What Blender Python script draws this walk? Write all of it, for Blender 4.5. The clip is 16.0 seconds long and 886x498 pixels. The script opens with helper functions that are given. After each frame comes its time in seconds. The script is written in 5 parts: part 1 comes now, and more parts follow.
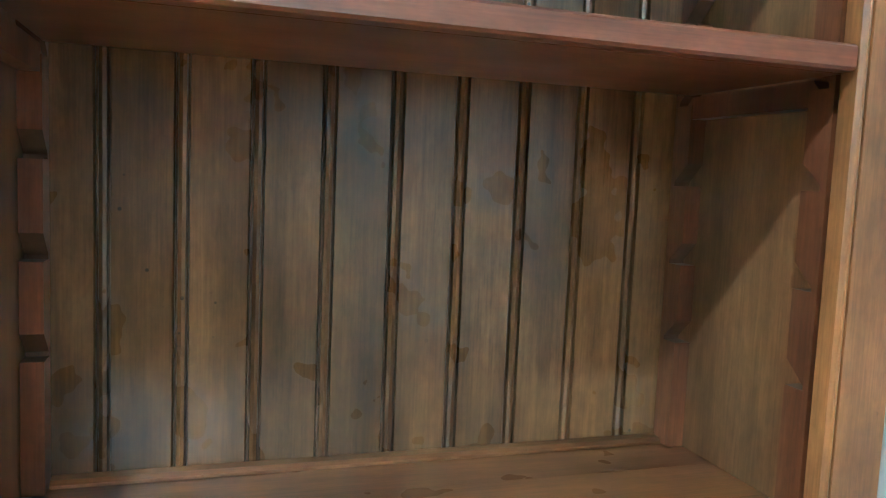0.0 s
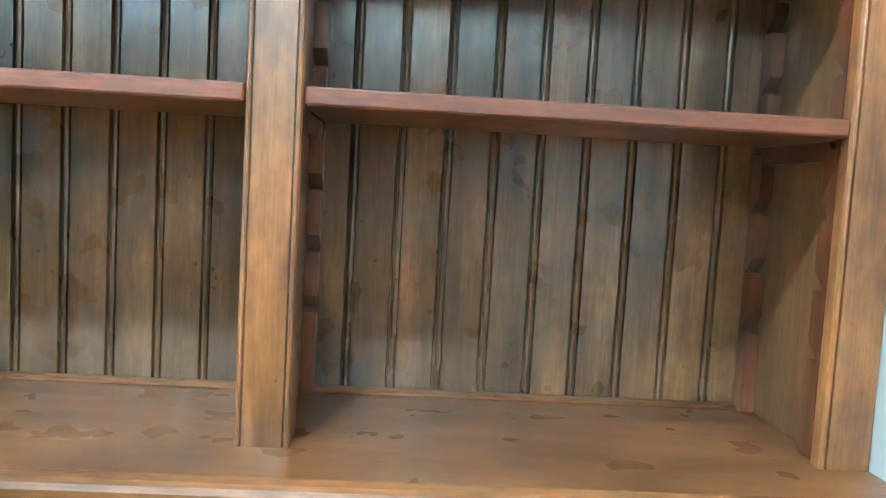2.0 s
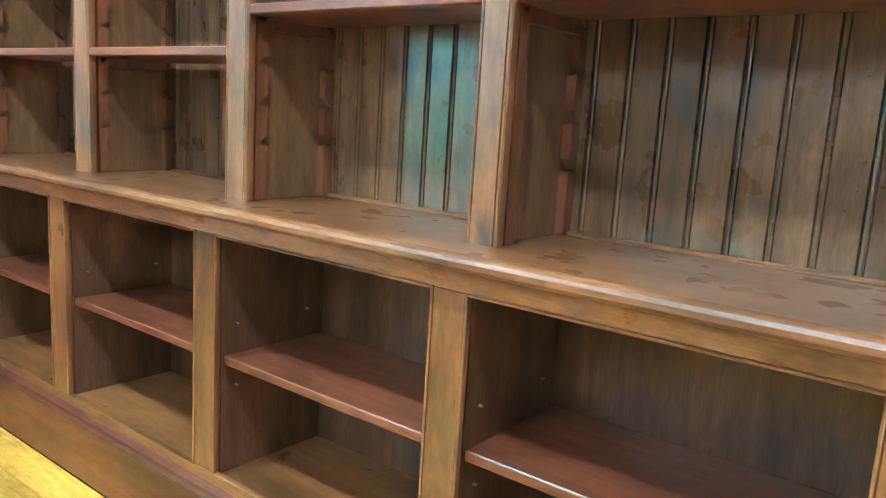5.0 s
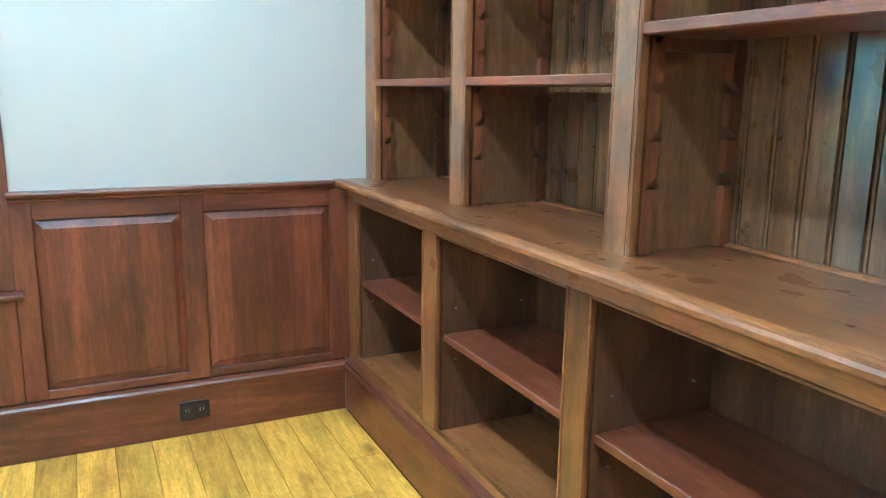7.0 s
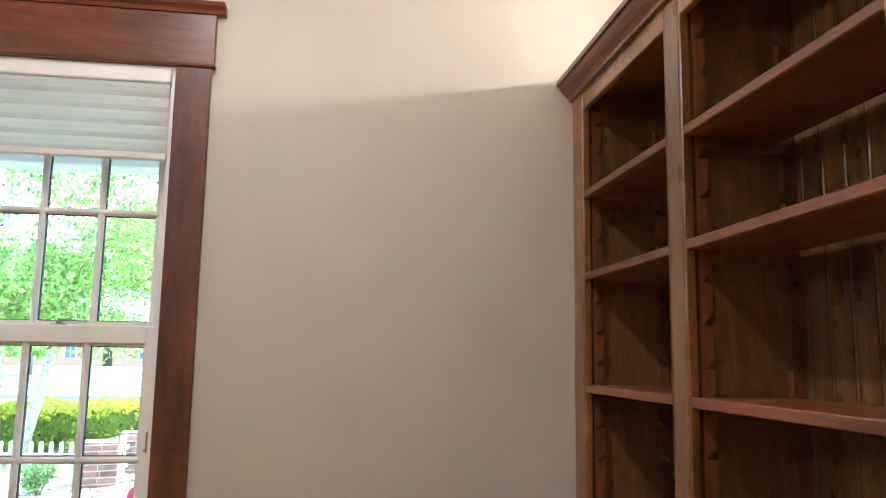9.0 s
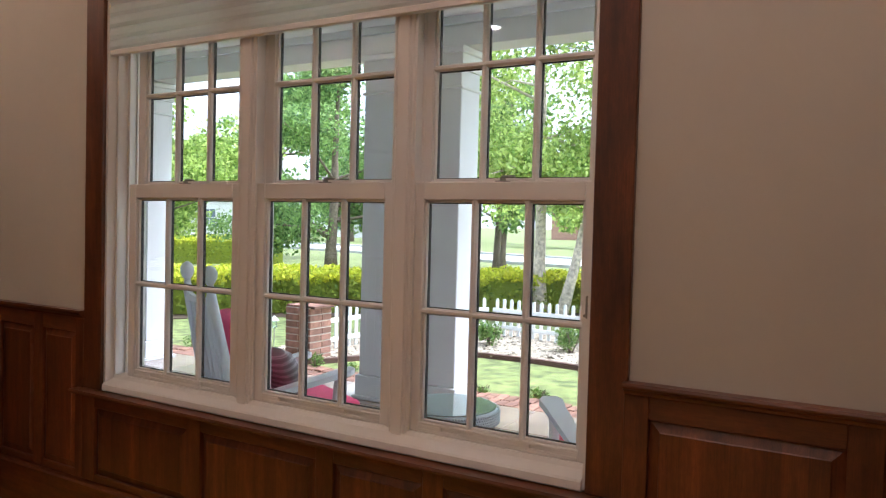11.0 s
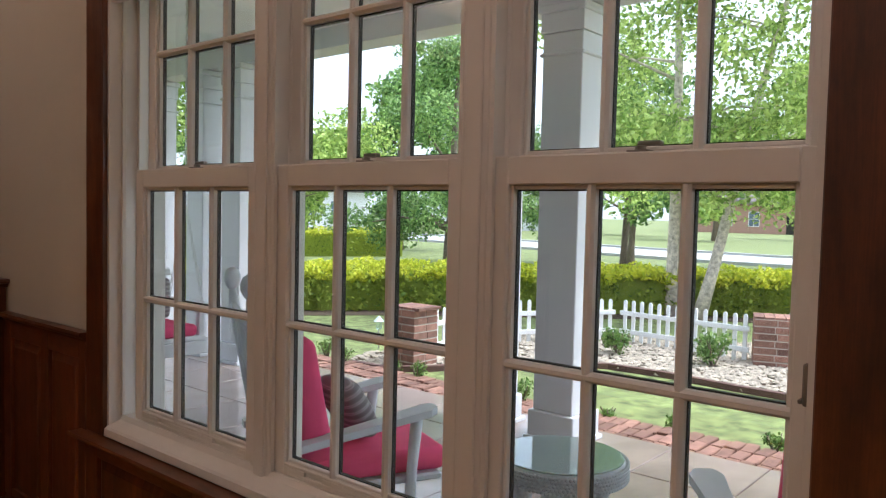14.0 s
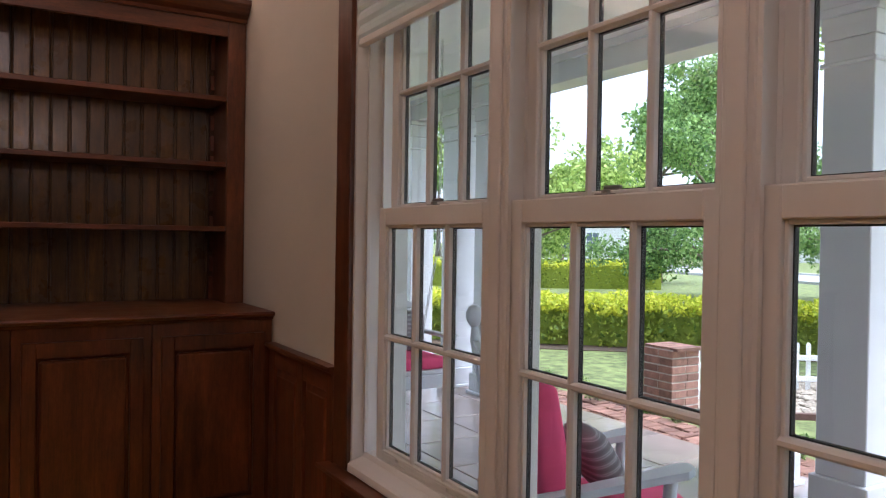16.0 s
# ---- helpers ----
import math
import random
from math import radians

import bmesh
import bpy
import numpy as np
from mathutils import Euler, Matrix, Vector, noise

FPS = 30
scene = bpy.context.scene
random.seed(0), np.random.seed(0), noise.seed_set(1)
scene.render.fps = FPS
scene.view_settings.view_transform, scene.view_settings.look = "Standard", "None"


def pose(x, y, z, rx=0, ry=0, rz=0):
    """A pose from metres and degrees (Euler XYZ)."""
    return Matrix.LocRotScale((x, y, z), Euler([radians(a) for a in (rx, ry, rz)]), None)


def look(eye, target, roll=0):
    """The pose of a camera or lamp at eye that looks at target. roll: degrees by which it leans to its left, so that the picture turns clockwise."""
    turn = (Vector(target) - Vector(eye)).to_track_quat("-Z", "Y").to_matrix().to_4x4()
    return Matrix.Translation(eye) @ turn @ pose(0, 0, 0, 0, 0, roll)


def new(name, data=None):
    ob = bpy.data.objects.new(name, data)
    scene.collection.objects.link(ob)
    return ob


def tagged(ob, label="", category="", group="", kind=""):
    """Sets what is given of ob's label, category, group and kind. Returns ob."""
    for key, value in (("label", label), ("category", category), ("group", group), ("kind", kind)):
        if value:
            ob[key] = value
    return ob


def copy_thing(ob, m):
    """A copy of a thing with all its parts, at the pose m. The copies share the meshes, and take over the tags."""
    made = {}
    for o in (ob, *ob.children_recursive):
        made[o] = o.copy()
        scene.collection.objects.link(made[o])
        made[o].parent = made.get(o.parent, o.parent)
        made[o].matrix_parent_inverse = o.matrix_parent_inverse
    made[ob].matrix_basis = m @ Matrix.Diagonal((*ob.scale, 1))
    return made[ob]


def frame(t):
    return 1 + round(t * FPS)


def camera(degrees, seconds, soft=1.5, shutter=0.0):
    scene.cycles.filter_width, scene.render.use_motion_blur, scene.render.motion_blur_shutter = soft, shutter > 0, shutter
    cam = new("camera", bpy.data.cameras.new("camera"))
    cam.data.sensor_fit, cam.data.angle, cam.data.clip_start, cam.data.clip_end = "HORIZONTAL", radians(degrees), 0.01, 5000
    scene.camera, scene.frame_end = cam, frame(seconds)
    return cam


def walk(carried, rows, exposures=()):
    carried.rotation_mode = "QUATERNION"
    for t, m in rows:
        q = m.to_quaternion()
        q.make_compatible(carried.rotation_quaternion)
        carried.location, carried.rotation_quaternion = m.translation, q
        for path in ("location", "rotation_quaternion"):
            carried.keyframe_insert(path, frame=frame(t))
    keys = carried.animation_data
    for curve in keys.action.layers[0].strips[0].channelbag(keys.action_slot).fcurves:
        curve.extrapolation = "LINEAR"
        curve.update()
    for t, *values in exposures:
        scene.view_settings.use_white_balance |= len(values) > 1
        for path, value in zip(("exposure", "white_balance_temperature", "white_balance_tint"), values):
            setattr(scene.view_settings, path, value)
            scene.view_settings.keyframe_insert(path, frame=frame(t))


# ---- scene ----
cam = camera(60.5, 16.0, 1.2)
PATH = [
    (0, (0.228, -0.587, 1.32), (0.831, 1.311, 1.132), 2.4),
    (0.5, (0.219, -0.645, 1.328), (0.793, 1.264, 1.159), 2.7),
    (1, (0.176, -0.755, 1.322), (0.694, 1.171, 1.177), 3.0),
    (1.5, (0.162, -0.923, 1.33), (0.508, 1.041, 1.18), 3.1),
    (2, (0.223, -1.028, 1.336), (0.318, 0.964, 1.179), 3.2),
    (2.5, (0.258, -1.093, 1.334), (0.077, 0.893, 1.183), 3.1),
    (2.8, (0.243, -1.126, 1.364), (-0.103, 0.834, 1.165), 3.3),
    (3, (0.234, -1.131, 1.332), (-0.237, 0.806, 1.175), 2.8),
    (3.5, (0.197, -1.153, 1.326), (-0.529, 0.702, 1.159), 2.6),
    (4, (0.173, -1.181, 1.299), (-0.737, 0.589, 1.101), 2.7),
    (4.5, (0.146, -1.218, 1.239), (-0.939, 0.439, 0.962), 2.9),
    (4.7, (0.134, -1.231, 1.218), (-0.999, 0.389, 0.914), 3.2),
    (6.8, (-0.192, -1.128, 1.282), (-1.895, -0.175, 0.847), 1.2),
    (7, (-0.21, -1.068, 1.314), (-1.974, -0.216, 0.912), 0.8),
    (7.5, (-0.243, -0.966, 1.378), (-2.107, -0.288, 1.117), 1.1),
    (8, (-0.294, -0.89, 1.424), (-2.21, -0.315, 1.426), 1.1),
    (8.5, (-0.414, -0.87, 1.432), (-2.344, -0.385, 1.631), 0.9),
    (9, (-0.563, -0.837, 1.447), (-2.524, -0.562, 1.728), 0.9),
    (9.5, (-0.681, -0.748, 1.435), (-2.665, -0.852, 1.664), 1.2),
    (9.6, (-0.696, -0.734, 1.439), (-2.678, -0.907, 1.643), 1.2),
    (10, (-0.784, -0.677, 1.396), (-2.729, -1.129, 1.514), 1.5),
    (10.2, (-0.829, -0.653, 1.395), (-2.736, -1.249, 1.462), 1.6),
    (12.3, (-1.467, -0.724, 1.379), (-2.997, -2.007, 1.274), 1.4),
    (12.5, (-1.527, -0.789, 1.375), (-3.052, -2.08, 1.269), 1.4),
    (13, (-1.66, -0.893, 1.369), (-3.171, -2.197, 1.253), 1.5),
    (13.5, (-1.817, -0.963, 1.401), (-3.334, -2.263, 1.297), 1.5),
    (14, (-1.915, -1.104, 1.413), (-3.443, -2.391, 1.317), 1.3),
    (14.5, (-1.974, -1.248, 1.421), (-3.505, -2.532, 1.343), 1.2),
    (15, (-2.0, -1.298, 1.417), (-3.498, -2.621, 1.356), 0.9),
    (15.5, (-2.003, -1.305, 1.414), (-3.344, -2.788, 1.368), 0.8),
    (16, (-2.075, -1.217, 1.431), (-3.096, -2.936, 1.405), 0.9),
]
walk(cam, [(t, look(eye, target, roll)) for t, eye, target, roll in PATH],
     [(0.0, 5.05, 3180, -25), (0.5, 5.3, 3100, -25), (1.0, 5.4, 3080, -26), (1.5, 5.4, 3080, -28), (2.5, 5.6, 3100, -25), (3.5, 5.6, 3150, -22), (4.5, 5.5, 3100, -26), (7.0, 5.05, 3150, -22), (7.5, 4.85, 3800, -16), (8.0, 4.45, 4250, -11), (8.5, 4.0, 4400, -10), (9.0, 3.55, 4450, -6), (9.5, 3.25, 4600, -1),
      (10.0, 2.6, 5150, 6), (12.5, 2.15, 5500, 12), (14.5, 1.7, 5500, 10), (15.5, 1.5, 5350, 12), (16.0, 2.0, 5300, 15)])


# ---- light ----
world = bpy.data.worlds.new("sky")
scene.world = world
world.use_nodes = True
_wn = world.node_tree.nodes
_sky = _wn.new("ShaderNodeTexSky")
_sky.sky_type = 'NISHITA'
_sky.sun_disc = False
_sky.sun_elevation = radians(62)
_sky.sun_rotation = radians(-38)
_sky.air_density, _sky.dust_density, _sky.ozone_density = 1.0, 8.0, 0.6
_wn["Background"].inputs["Strength"].default_value = 0.15
# thin bright cloud over most of the sky
_cloud = _wn.new("ShaderNodeTexNoise")
_cloud.inputs["Scale"].default_value = 1.6
_cloud.inputs["Detail"].default_value = 6
_cover = _wn.new("ShaderNodeMapRange")
_cover.inputs["From Min"].default_value, _cover.inputs["From Max"].default_value = 0.3, 0.7
_cover.inputs["To Min"].default_value, _cover.inputs["To Max"].default_value = 0.55, 0.95
_mix = _wn.new("ShaderNodeMix")
_mix.data_type = 'RGBA'
_mix.inputs[7].default_value = (4.0, 4.0, 4.05, 1)
world.node_tree.links.new(_cloud.outputs[0], _cover.inputs["Value"])
world.node_tree.links.new(_cover.outputs[0], _mix.inputs[0])
world.node_tree.links.new(_sky.outputs[0], _mix.inputs[6])
world.node_tree.links.new(_mix.outputs[2], _wn["Background"].inputs["Color"])


def lamp(name, kind, m, power, color, size=1.0, size_y=None, spread=None):
    d = bpy.data.lights.new(name, kind)
    d.energy, d.color = power, color
    if kind == 'AREA':
        d.shape = 'RECTANGLE' if size_y else 'DISK'
        d.size = size
        if size_y:
            d.size_y = size_y
        if spread:
            d.spread = radians(spread)
    elif kind == 'SUN':
        d.angle = radians(size)
    ob = new(name, d)
    ob.matrix_world = m
    return ob


sun = lamp("sun", 'SUN', look((-30, 24, 67), (-8, -4, 0)), 1.0, (1.0, 0.97, 0.92), 20.0)

# ---- materials ----


def _tree(name):
    m = bpy.data.materials.new(name)
    m.use_nodes = True
    nt = m.node_tree
    return m, nt, nt.nodes["Principled BSDF"]


def _n(nt, kind, **kw):
    nd = nt.nodes.new(kind)
    for k, v in kw.items():
        nd.inputs[k].default_value = v
    return nd


def _ramp(nt, fac, stops):
    r = nt.nodes.new("ShaderNodeValToRGB")
    el = r.color_ramp.elements
    el[0].position, el[1].position = stops[0][0], stops[-1][0]
    for p, c in stops[1:-1]:
        el.new(p)
    for e, (p, c) in zip(el, stops):
        e.color = (*c, 1) if len(c) == 3 else c
    nt.links.new(fac, r.inputs[0])
    return r.outputs[0]


def _mix(nt, a, b, fac, mode='MIX'):
    m = nt.nodes.new("ShaderNodeMix")
    m.data_type, m.blend_type = 'RGBA', mode
    for s, v in ((6, a), (7, b), (0, fac)):
        if isinstance(v, (int, float)):
            m.inputs[s].default_value = v
        elif isinstance(v, tuple):
            m.inputs[s].default_value = (*v, 1)
        else:
            nt.links.new(v, m.inputs[s])
    return m.outputs[2]


def _coords(nt, spread=7.0):
    """Object coordinates, shifted by chance from object to object."""
    tc, oi = nt.nodes.new("ShaderNodeTexCoord"), nt.nodes.new("ShaderNodeObjectInfo")
    mul = nt.nodes.new("ShaderNodeVectorMath")
    mul.operation = 'MULTIPLY_ADD'
    comb = nt.nodes.new("ShaderNodeCombineXYZ")
    for i in range(3):
        nt.links.new(oi.outputs["Random"], comb.inputs[i])
    nt.links.new(comb.outputs[0], mul.inputs[0])
    mul.inputs[1].default_value = (spread, spread * 1.7, spread * 2.3)
    nt.links.new(tc.outputs["Object"], mul.inputs[2])
    return mul.outputs[0], oi.outputs["Random"]


def _noise(nt, vec, scale, detail=4.0, rough=0.55, stretch=(1, 1, 1), distortion=0.0):
    mp = nt.nodes.new("ShaderNodeMapping")
    mp.inputs["Scale"].default_value = stretch
    nt.links.new(vec, mp.inputs["Vector"])
    nz = _n(nt, "ShaderNodeTexNoise", Scale=scale, Detail=detail, Roughness=rough, Distortion=distortion)
    nt.links.new(mp.outputs[0], nz.inputs["Vector"])
    return nz.outputs["Fac"]


def _bump(nt, bsdf, height, strength, distance=0.002):
    b = _n(nt, "ShaderNodeBump", Strength=strength, Distance=distance)
    nt.links.new(height, b.inputs["Height"])
    nt.links.new(b.outputs[0], bsdf.inputs["Normal"])


def _staves(nt, vec, axis, width):
    """A random tone for each glued-up board across the given axis."""
    sp = nt.nodes.new("ShaderNodeSeparateXYZ")
    nt.links.new(vec, sp.inputs[0])
    dv = nt.nodes.new("ShaderNodeMath")
    dv.operation = 'DIVIDE'
    nt.links.new(sp.outputs[axis], dv.inputs[0])
    dv.inputs[1].default_value = width
    fl = nt.nodes.new("ShaderNodeMath")
    fl.operation = 'FLOOR'
    nt.links.new(dv.outputs[0], fl.inputs[0])
    wn = nt.nodes.new("ShaderNodeTexWhiteNoise")
    wn.noise_dimensions = '1D'
    nt.links.new(fl.outputs[0], wn.inputs["W"])
    return wn.outputs["Value"]


def wood(name, axis, dark, mid, light, rough=0.3, stain=0.5, knots=True, coat=0.25, vary=0.25, staves=None, blue=0.0):
    m, nt, p = _tree(name)
    vec, rnd = _coords(nt)
    st = [1.0, 1.0, 1.0]
    st[axis] = 0.10
    fine = [1.0, 1.0, 1.0]
    fine[axis] = 0.03
    grain = _noise(nt, vec, 17, 4, 0.55, st, 0.7)
    fibre = _noise(nt, vec, 330, 3, 0.6, fine)
    col = _ramp(nt, grain, [(0.3, dark), (0.5, mid), (0.72, light)])
    fib = _ramp(nt, fibre, [(0.3, (0.70, 0.68, 0.66)), (0.64, (1.08, 1.08, 1.08))])
    col = _mix(nt, col, fib, 0.8, 'MULTIPLY')
    # growth rings, drawn out into long flames
    mw = nt.nodes.new("ShaderNodeMapping")
    mw.inputs["Scale"].default_value = [1.0 if i != axis else 0.11 for i in range(3)]
    nt.links.new(vec, mw.inputs["Vector"])
    wv = _n(nt, "ShaderNodeTexWave", Scale=16.0, Distortion=7.0, Detail=3.0)
    wv.inputs["Detail Scale"].default_value = 0.9
    wv.bands_direction = 'DIAGONAL'
    nt.links.new(mw.outputs[0], wv.inputs["Vector"])
    col = _mix(nt, col, _ramp(nt, wv.outputs["Fac"], [(0.1, (0.82, 0.79, 0.76)), (0.6, (1.05, 1.05, 1.05))]), 0.45, 'MULTIPLY')
    mot = _noise(nt, vec, 75, 3, 0.7, [1 if i != axis else 0.4 for i in range(3)])
    col = _mix(nt, col, _ramp(nt, mot, [(0.32, (0.74, 0.73, 0.72)), (0.66, (1.14, 1.14, 1.14))]), 0.8, 'MULTIPLY')
    bl = _noise(nt, vec, 6.5, 5, 0.62, [1 if i != axis else 0.4 for i in range(3)], 0.2)
    blot = _ramp(nt, bl, [(0.32, (0.38, 0.37, 0.36)), (0.46, (0.80, 0.79, 0.78)), (0.58, (1.08, 1.06, 1.02)), (0.74, (1.34, 1.27, 1.12))])
    col = _mix(nt, col, blot, stain, 'MULTIPLY')
    if blue:
        where = _ramp(nt, _noise(nt, vec, 5.5, 5, 0.6, [1 if i != axis else 0.5 for i in range(3)], 0.3), [(0.48, (0, 0, 0)), (0.80, (blue, blue, blue))])
        col = _mix(nt, col, (0.028, 0.031, 0.030), where)
    if knots:
        mp = nt.nodes.new("ShaderNodeMapping")
        mp.inputs["Scale"].default_value = [3.4 if i != axis else 1.5 for i in range(3)]
        jog = _n(nt, "ShaderNodeTexNoise", Scale=14.0, Detail=3.0)
        nt.links.new(vec, jog.inputs["Vector"])
        add = nt.nodes.new("ShaderNodeVectorMath")
        add.operation = 'MULTIPLY_ADD'
        nt.links.new(jog.outputs["Color"], add.inputs[0])
        add.inputs[1].default_value = (0.06, 0.06, 0.06)
        nt.links.new(vec, add.inputs[2])
        nt.links.new(add.outputs[0], mp.inputs["Vector"])
        wob = _n(nt, "ShaderNodeTexVoronoi", Scale=1.0, Randomness=1.0)
        nt.links.new(mp.outputs[0], wob.inputs["Vector"])
        kn = _ramp(nt, wob.outputs["Distance"], [(0.02, (0.14, 0.11, 0.10)), (0.05, (0.45, 0.40, 0.36)), (0.13, (1, 1, 1))])
        col = _mix(nt, col, kn, 0.8, 'MULTIPLY')
        v2 = _n(nt, "ShaderNodeTexVoronoi", Scale=55.0, Randomness=1.0)
        nt.links.new(vec, v2.inputs["Vector"])
        holes = _ramp(nt, v2.outputs["Distance"], [(0.09, (0, 0, 0)), (0.15, (1, 1, 1))])
        where = _ramp(nt, _noise(nt, vec, 7.0, 1), [(0.66, (1, 1, 1)), (0.70, (0, 0, 0))])
        holes = _mix(nt, holes, where, 1.0, 'LIGHTEN')
        col = _mix(nt, col, holes, 0.85, 'MULTIPLY')
    if staves:
        tone = _staves(nt, vec, *staves)
        col = _mix(nt, col, _ramp(nt, tone, [(0.0, (0.72, 0.70, 0.68)), (1.0, (1.3, 1.27, 1.2))]), 1.0, 'MULTIPLY')
    tone = _ramp(nt, rnd, [(0.0, (1 - vary, 1 - vary, 1 - vary)), (1.0, (1 + vary * 0.6, 1 + vary * 0.55, 1 + vary * 0.5))])
    col = _mix(nt, col, tone, 1.0, 'MULTIPLY')
    nt.links.new(col, p.inputs["Base Color"])
    rr = _ramp(nt, _noise(nt, vec, 9, 3), [(0.3, (rough - 0.06,) * 3), (0.7, (rough + 0.1,) * 3)])
    nt.links.new(rr, p.inputs["Roughness"])
    p.inputs["Coat Weight"].default_value = coat
    p.inputs["Coat IOR"].default_value = 1.7 if blue else 1.5
    p.inputs["Coat Roughness"].default_value = 0.16 if blue else 0.32
    _bump(nt, p, fibre, 0.2, 0.001)
    return m


def plain(name, color, rough=0.5, metal=0.0, vary=0.08, scale=8.0, bump=0.0, bscale=120.0, rnd=0.0, coat=0.0):
    m, nt, p = _tree(name)
    vec, r = _coords(nt)
    nz = _noise(nt, vec, scale, 4)
    lo, hi = tuple(c * (1 - vary) for c in color), tuple(min(1, c * (1 + vary)) for c in color)
    col = _ramp(nt, nz, [(0.3, lo), (0.7, hi)])
    if rnd:
        col = _mix(nt, col, _ramp(nt, r, [(0, (1 - rnd,) * 3), (1, (1 + rnd,) * 3)]), 1.0, 'MULTIPLY')
    nt.links.new(col, p.inputs["Base Color"])
    p.inputs["Roughness"].default_value, p.inputs["Metallic"].default_value = rough, metal
    p.inputs["Coat Weight"].default_value = coat
    if bump:
        _bump(nt, p, _noise(nt, vec, bscale, 3), bump, 0.002)
    return m


KD, KM, KL = (0.200, 0.081, 0.016), (0.273, 0.117, 0.025), (0.340, 0.156, 0.035)
knotty = [wood("knotty_alder_%s" % "xyz"[a], a, KD, KM, KL, 0.32, 0.95, True, 0.85, 0.2) for a in range(3)]
RD, RM, RL = (0.086, 0.024, 0.008), (0.142, 0.042, 0.013), (0.198, 0.063, 0.019)
cherry = [wood("stained_cherry_%s" % "xyz"[a], a, RD, RM, RL, 0.38, 0.8, False, 0.35, 0.15) for a in range(3)]
shelf_wood = wood("reddish_shelf_alder", 0, (0.125, 0.037, 0.011), (0.192, 0.060, 0.019), (0.262, 0.088, 0.029), 0.36, 0.6, False, 0.5, 0.12)
worktop_wood = wood("worktop_alder", 0, (0.118, 0.044, 0.010), (0.180, 0.072, 0.016), (0.250, 0.108, 0.026), 0.30, 0.8, False, 0.9, 0.15)
nosing_wood = wood("nosing_alder", 0, KD, KM, KL, 0.48, 0.8, True, 0.12, 0.1)
rest_wood = wood("reddish_rest_alder", 2, (0.130, 0.042, 0.011), (0.195, 0.068, 0.018), (0.255, 0.098, 0.027), 0.34, 0.7, False, 0.6, 0.12)
side_ply = wood("figured_alder_plywood", 2, (0.165, 0.078, 0.022), (0.215, 0.106, 0.030), (0.270, 0.138, 0.041), 0.34, 0.6, False, 0.6, 0.12)
panel_wood = wood("cherry_panel_staves", 2, RD, RM, RL, 0.38, 0.65, False, 0.35, 0.15, (1, 0.062))
beadwood = wood("beadboard_alder", 2, (0.112, 0.058, 0.017), (0.190, 0.099, 0.029), (0.280, 0.150, 0.046), 0.30, 0.9, True, 0.5, 0.16, None, 0.38)
# cabinet lining, its brown darkened to paint in the shade inside
shaded_ply = wood("cabinet_ply_with_shade", 2, (0.090, 0.040, 0.014), (0.135, 0.062, 0.022), (0.18, 0.086, 0.031), 0.4, 0.8, False, 0.2, 0.12)
# dark finish of the bead grooves, also painted into rest notches as shade
glaze_shade = plain("groove_glaze_notch_shade", (0.115, 0.064, 0.031), 0.5, 0, 0.3, 30)
maple = wood("yellow_pine_floor", 0, (0.50, 0.265, 0.016), (0.74, 0.43, 0.022), (0.82, 0.51, 0.035), 0.38, 0.5, True, 0.15, 0.3)
wall_paint = plain("wall_paint", (0.485, 0.452, 0.386), 0.75, 0, 0.02, 3, 0.08, 300)
ceiling_paint = plain("ceiling_paint", (0.8, 0.79, 0.76), 0.8, 0, 0.02, 3, 0.08, 300)
white_paint = plain("white_trim_paint", (0.74, 0.73, 0.70), 0.35, 0, 0.03, 6, 0.04, 90)
porch_white = plain("porch_white_paint", (0.68, 0.69, 0.725), 0.5, 0, 0.04, 4, 0.05, 60)
porch_ceiling_paint = plain("porch_ceiling_paint", (0.80, 0.82, 0.85), 0.6, 0, 0.03, 4)
shade_cloth = plain("shade_cloth", (0.78, 0.78, 0.76), 0.85, 0, 0.04, 12, 0.1, 500)
_nt = shade_cloth.node_tree
_tl = _nt.nodes.new("ShaderNodeBsdfTranslucent")
_tl.inputs["Color"].default_value = (0.92, 0.93, 0.92, 1)
_mx = _n(_nt, "ShaderNodeMixShader", Fac=0.75)
_nt.links.new(_nt.nodes["Principled BSDF"].outputs[0], _mx.inputs[1])
_nt.links.new(_tl.outputs[0], _mx.inputs[2])
_nt.links.new(_mx.outputs[0], _nt.nodes["Material Output"].inputs["Surface"])
brass_dark = plain("dark_bronze", (0.05, 0.04, 0.035), 0.4, 0.6, 0.1)
lock_metal = plain("nickel_lock", (0.30, 0.29, 0.27), 0.4, 0.7, 0.1)
steel = plain("steel_pin", (0.6, 0.6, 0.6), 0.3, 1.0, 0.05)
black_plate = plain("black_plate", (0.015, 0.013, 0.012), 0.35, 0, 0.1)
soil = plain("soil", (0.09, 0.06, 0.04), 0.95, 0, 0.3, 20, 0.6, 60)
grass_mat = plain("lawn", (0.170, 0.200, 0.066), 0.9, 0, 0.6, 7, 1.0, 60)
asphalt = plain("road_concrete", (0.42, 0.42, 0.41), 0.9, 0, 0.12, 1.0, 0.3, 80)
stone_mat = plain("pale_river_stone", (0.36, 0.305, 0.24), 0.85, 0, 0.4, 14)
brick_mat = plain("red_brick", (0.25, 0.130, 0.096), 0.9, 0, 0.3, 14, 0.5, 120, 0.35)
mortar = plain("mortar", (0.50, 0.45, 0.40), 0.95, 0, 0.15, 30, 0.4, 150)
paver_mat = plain("porch_flagstone", (0.285, 0.212, 0.185), 0.30, 0, 0.3, 3, 0.2, 60, 0.22, 0.6)
bark = plain("bark", (0.20, 0.155, 0.125), 0.95, 0, 0.45, 16, 0.9, 40)
